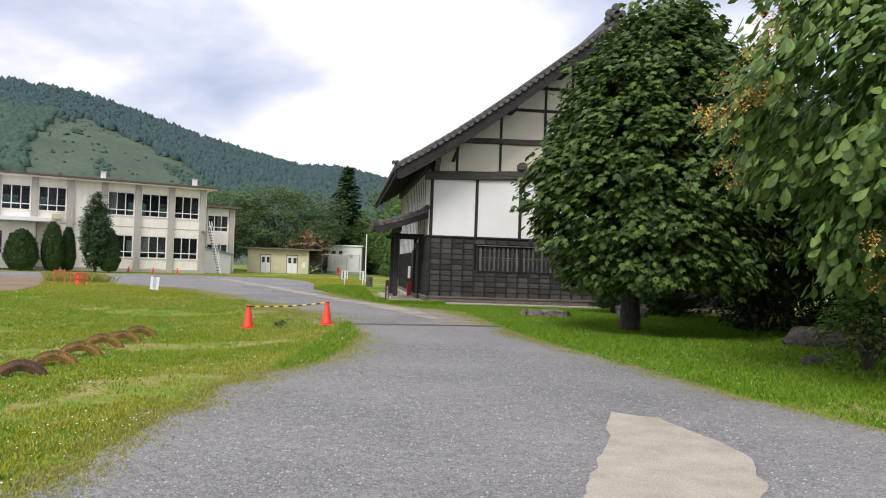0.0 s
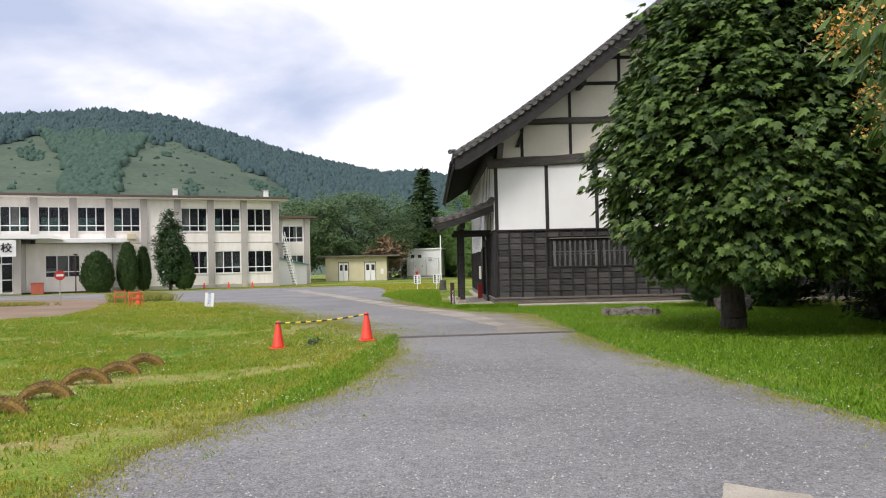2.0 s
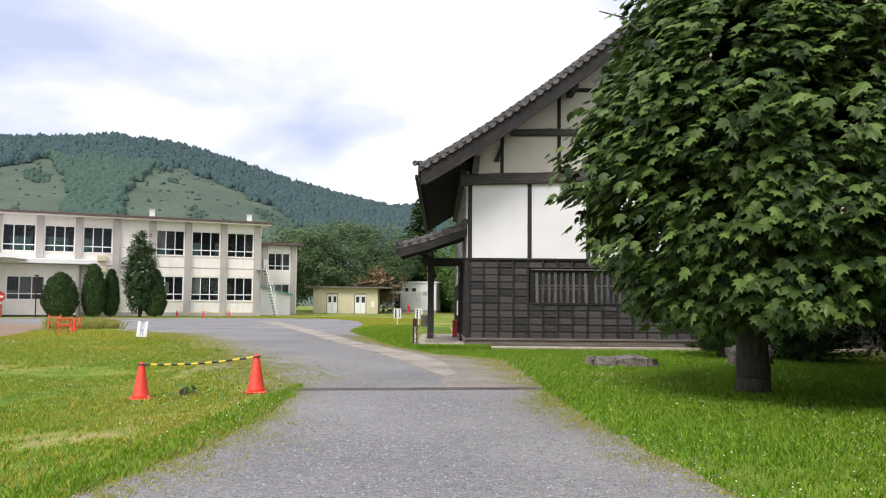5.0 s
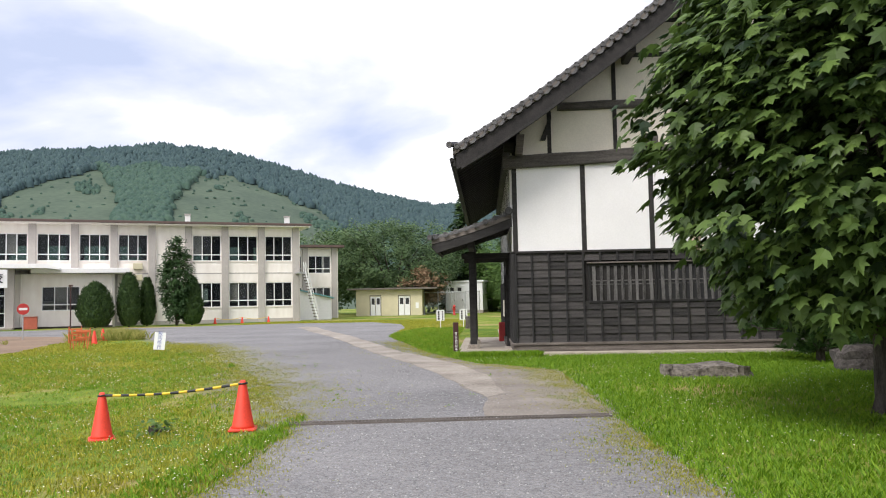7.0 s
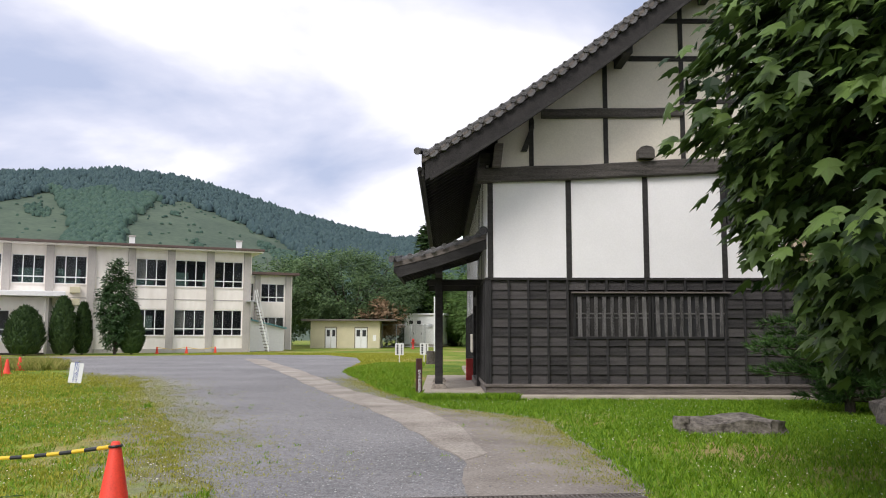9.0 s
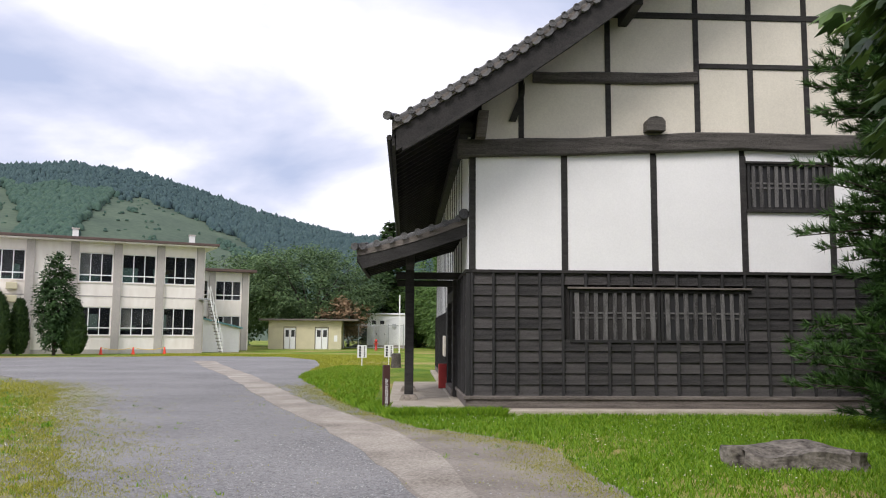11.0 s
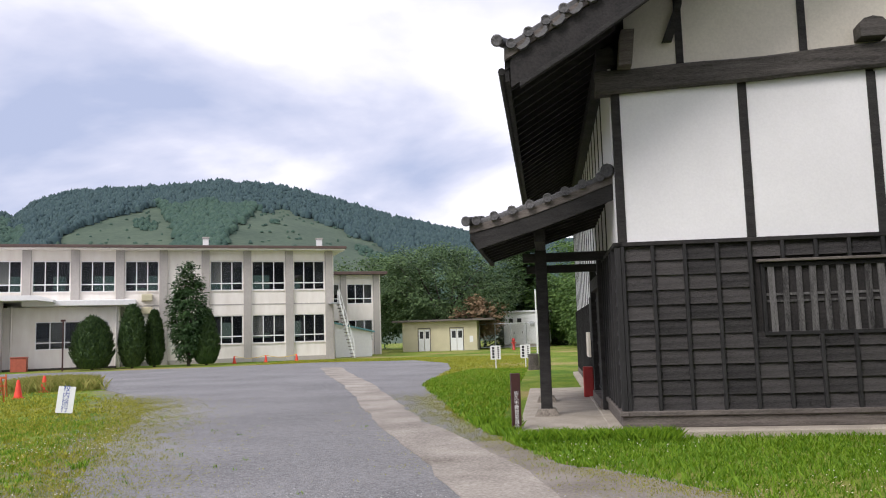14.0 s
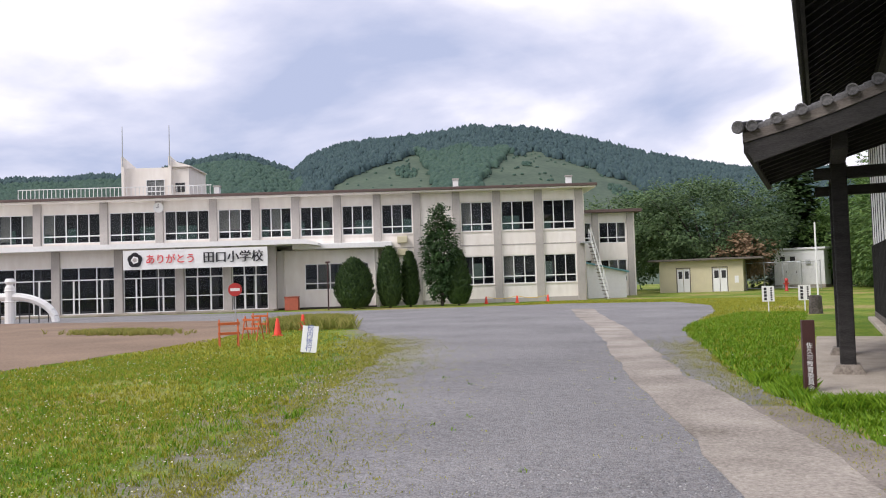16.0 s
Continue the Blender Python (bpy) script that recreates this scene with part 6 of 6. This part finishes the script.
part("disc", rd((0, -0.05, 1.5), (0, -0.035, 1.5), 0.28, None, 24), RED, ne)
part("writing_bar", bx(-0.19, 0.19, -0.056, -0.05, 1.44, 1.56), WHITE, ne)
arch = empty("arched_planter", pose(-45.0, 49.8, 0, 0, 0, 40), "low white concrete arch with round-topped pillars", "sculpture")
bm = bmesh.new()
for k in range(14):
    w0, w1 = math.pi * k / 14, math.pi * (k + 1) / 14
    rod(bm, (2.4 * math.cos(w0), 0, 1.5 * math.sin(w0)), (2.4 * math.cos(w1), 0, 1.5 * math.sin(w1)), 0.22, None, 8)
part("arch", bm, WHITE, arch)
for x, h in ((0.2, 2.5), (1.3, 2.0), (2.6, 1.4)):
    part("pillar", lathe([(0.28, 0), (0.26, h - 0.5), (0.16, h - 0.35), (0.3, h - 0.2), (0.2, h)], 12), WHITE, arch)
for k in range(9):
    part("bar", rd((-2 + k * 0.5, 0, 0), (-2 + k * 0.5, 0, 1.4 * math.sqrt(max(0.05, 1 - ((-2 + k * 0.5) / 2.4) ** 2))), 0.03, None, 5), BLACK, arch)

# ---- grass, clover and loose stones ----
random.seed(99)
def on_hard(x, y):
    return inside(x, y, ROAD) or inside(x, y, EARTH)


def blades(name, n, area, size, material, label, keep=None, per=4, wide=0.007, hard=False):
    verts, faces = [], []
    done = 0
    while done < n:
        x, y = area()
        if (not hard and on_hard(x, y)) or (keep and not keep(x, y)):
            done += 0.25
            continue
        done += 1
        g = ground_z(x, y)
        for _ in range(per):
            w = rnd(0, 6.28)
            h = size * rnd(0.4, 1.15)
            px, py = x + rnd(-0.06, 0.06), y + rnd(-0.06, 0.06)
            dx, dy = math.cos(w), math.sin(w)
            ln = rnd(0.25, 0.95) * h
            i = len(verts)
            verts.extend(((px - dy * wide, py + dx * wide, g), (px + dy * wide, py - dx * wide, g), (px + dx * ln * 0.4 + dy * wide * 0.8, py + dy * ln * 0.4 - dx * wide * 0.8, g + h * 0.62), (px + dx * ln, py + dy * ln, g + h)))
            faces.append((i, i + 1, i + 2)); faces.append((i, i + 2, i + 3))
    return tagged(raw(name, verts, faces, material), label, "grass", kind="stuff")


def hall_free(x, y):
    p = HALL.inverted() @ Vector((x, y, 0))
    return not (-2.0 < p.x < 14.7 and p.y > -0.45)


def dense(x, y):
    return hall_free(x, y) and noise.noise(Vector((x * 0.45, y * 0.45, 2.0))) + rnd(-0.5, 0.5) > -0.42


def holds(x, y):
    """Turf thins out in tufts towards the drive."""
    return random.random() > worn(x, y) * 1.0 - 0.6 * noise.noise(Vector((x * 2.2, y * 2.2, 14.0))) - 0.25 * noise.noise(Vector((x * 6.0, y * 6.0, 2.0)))


def left_area():
    """A place on the lawn, seldom on its worn spots."""
    while True:
        y = 3 + random.gauss(0, 0.7) + 33 * random.random() ** 1.2
        x = rnd(-10.5 - 0.22 * y + random.gauss(0, 1.4), -1.6 - (0.35 * max(0, y - 22)))
        if noise.noise(Vector((x * 0.33, y * 0.33, 21.0))) + 0.3 * noise.noise(Vector((x * 1.3, y * 1.3, 4.0))) > -0.24 or random.random() < 0.12:
            return x, y


def right_area():
    y = 5 + random.gauss(0, 0.8) + 29 * random.random()
    return rnd(-2.6, 9.5 + random.gauss(0, 1.2)), y


def far_area():
    return rnd(-24, -2), rnd(30, 76)


blades("verge_grass", 56000, right_area, 0.075, BLADE, "lush green grass on the verge before the hall", dense)
def lush(x, y):
    """Greener away from the drive, in uneven drifts."""
    return noise.noise(Vector((x * 0.28, y * 0.28, 8.0))) + 0.5 * noise.noise(Vector((x * 1.1, y * 1.1, 3.0))) + 0.12 * (-4.3 - x) + rnd(-0.3, 0.3) > 0.0 and edge(x, y) > rnd(0.1, 1.1)


blades("lawn_grass", 40000, left_area, 0.055, LAWN, "short yellow-green lawn grass beside the drive", lambda x, y: holds(x, y) and noise.noise(Vector((x * 0.5, y * 0.5, 8.0))) + rnd(-0.6, 0.6) > -0.2 and edge(x, y) > rnd(0, 0.5))
blades("clover_lawn", 34000, left_area, 0.06, BLADE, "lush green clover drifts in the lawn", lush)
blades("dry_lawn_grass", 22000, left_area, 0.04, DRYBLADE, "straw-coloured worn grass at the drive's edge", holds, 3)
blades("straw_heap", 420, lambda: (random.gauss(-26.5, 1.2), random.gauss(43.0, 0.4)), 0.2, DRYBLADE, "low heap of cut straw-coloured grass on the bare earth", None, 14, 0.008, True)
blades("yard_grass", 26000, far_area, 0.065, LAWN, "grass of the yard before the school", lambda x, y: hall_free(x, y) and holds(x, y) and noise.noise(Vector((x * 0.12, y * 0.12, 4.0))) + rnd(-0.4, 0.4) > -0.2, 4, 0.014)
blades("porch_grass", 9000, lambda: (rnd(-7.5, -1.0), rnd(30.5, 56)), 0.085, BLADE, "taller grass around the porch and marker post", hall_free, 4, 0.012)
blades("weeds", 3600, lambda: (random.gauss(-21.3, 1.2), random.gauss(47.6, 1.0)) if random.random() < 0.6 else (random.gauss(-18.6, 0.6), random.gauss(49.3, 0.6)), 0.42, DRYBLADE, "heap of tall pale weeds around the barriers", None, 6, 0.007)


def by_porch():
    p = HALL @ Vector((rnd(-2.5, 0.6), rnd(-0.95, 1.6), 0))
    return p.x, p.y


def off_porch(x, y):
    p = HALL.inverted() @ Vector((x, y, 0))
    return (p.x < -1.66 or p.y < -0.36) and noise.noise(Vector((x * 2.0, y * 2.0, 1.0))) > -0.15


blades("porch_tufts", 2600, by_porch, 0.17, BLADE, "taller grass tufts along the porch edge and marker post", off_porch, 5, 0.006)


def dots(name, n, area, size, z, material, label, keep=None):
    """Many small six-sided lumps."""
    verts, faces = [], []
    k = 0
    while k < n:
        x, y = area()
        k += 1
        if keep and not keep(x, y):
            continue
        s = size * rnd(0.5, 1.3)
        i = len(verts)
        zz = z * rnd(0.5, 1.2) + ground_z(x, y)
        a = rnd(0, 6.28)
        for j in range(4):
            verts.append((x + s * math.cos(a + j * 1.57) * rnd(0.7, 1.2), y + s * math.sin(a + j * 1.57) * rnd(0.7, 1.2), zz))
        verts.append((x, y, zz + s * rnd(0.5, 0.9))); verts.append((x, y, zz - s * 0.5))
        for j in range(4):
            faces.append((i + j, i + (j + 1) % 4, i + 4)); faces.append((i + (j + 1) % 4, i + j, i + 5))
    return tagged(raw(name, verts, faces, material), label, name.replace("_", " "), kind="stuff")


dots("clover_flowers", 20000, lambda: (right_area() if random.random() < 0.33 else left_area()), 0.0095, 0.062, CLOVER, "small white clover flowers dotted through the grass",
     lambda x, y: not on_hard(x, y) and hall_free(x, y) and noise.noise(Vector((x * 0.5, y * 0.5, 6.0))) + rnd(-0.25, 0.25) > 0.05)
dots("loose_stones", 42000, lambda: (rnd(-4, 6), 2.5 + 27 * random.random() ** 1.3), 0.011, 0.014, STONELET, "loose grey gravel stones scattered over the drive",
     lambda x, y: on_hard(x, y) and (not inside(x, y, PALE) or random.random() < 0.25) and not inside(x, y, STRIP))


def creeping(x, y):
    """On the gravel, thinning out from its grassy border."""
    if not (inside(x, y, ROAD) or worn(x, y) > 0) or inside(x, y, STRIP) or x > 5.5:
        return False
    wide = 0.16 + 0.35 * max(0.0, noise.noise(Vector((x * 0.4, y * 0.4, 11.0)))) + (0.6 if y > 23 else 0.0)
    return random.random() < (1.3 if y < 20 or x > -1 else 0.8) * math.exp(-edge(x, y) / wide) * (0.35 + max(0.0, 0.6 + noise.noise(Vector((x * 1.7, y * 1.7, 3.0)))))


def border():
    """A place near the drive's border."""
    x, y = random.choice(ROAD_NEAR)
    k = 0.55 if y < 20 or x > -1 else 0.95
    return x + random.gauss(0, k), y + random.gauss(0, k)


ROAD_NEAR = [p for p in ROAD_R if 2.5 < p[1] < 42]
blades("edge_tufts", 44000, border, 0.03, LAWN, "thin short yellow-green grass creeping over the gravel", creeping, 4, 0.005, True)
blades("dry_edge_tufts", 34000, border, 0.03, DRYBLADE, "thin straw-coloured grass creeping over the gravel", creeping, 4, 0.005, True)
dots("border_stones", 26000, border, 0.010, 0.012, STONELET, "loose grey stones strayed into the grass border", lambda x, y: not on_hard(x, y) and x < 4 and edge(x, y) < rnd(0, 0.5))
blades("gravel_weeds", 900, lambda: (rnd(-11, 5), rnd(3.5, 37)), 0.05, BLADE, "small green weeds growing through the gravel", lambda x, y: creeping(x, y), 7, 0.006, True)
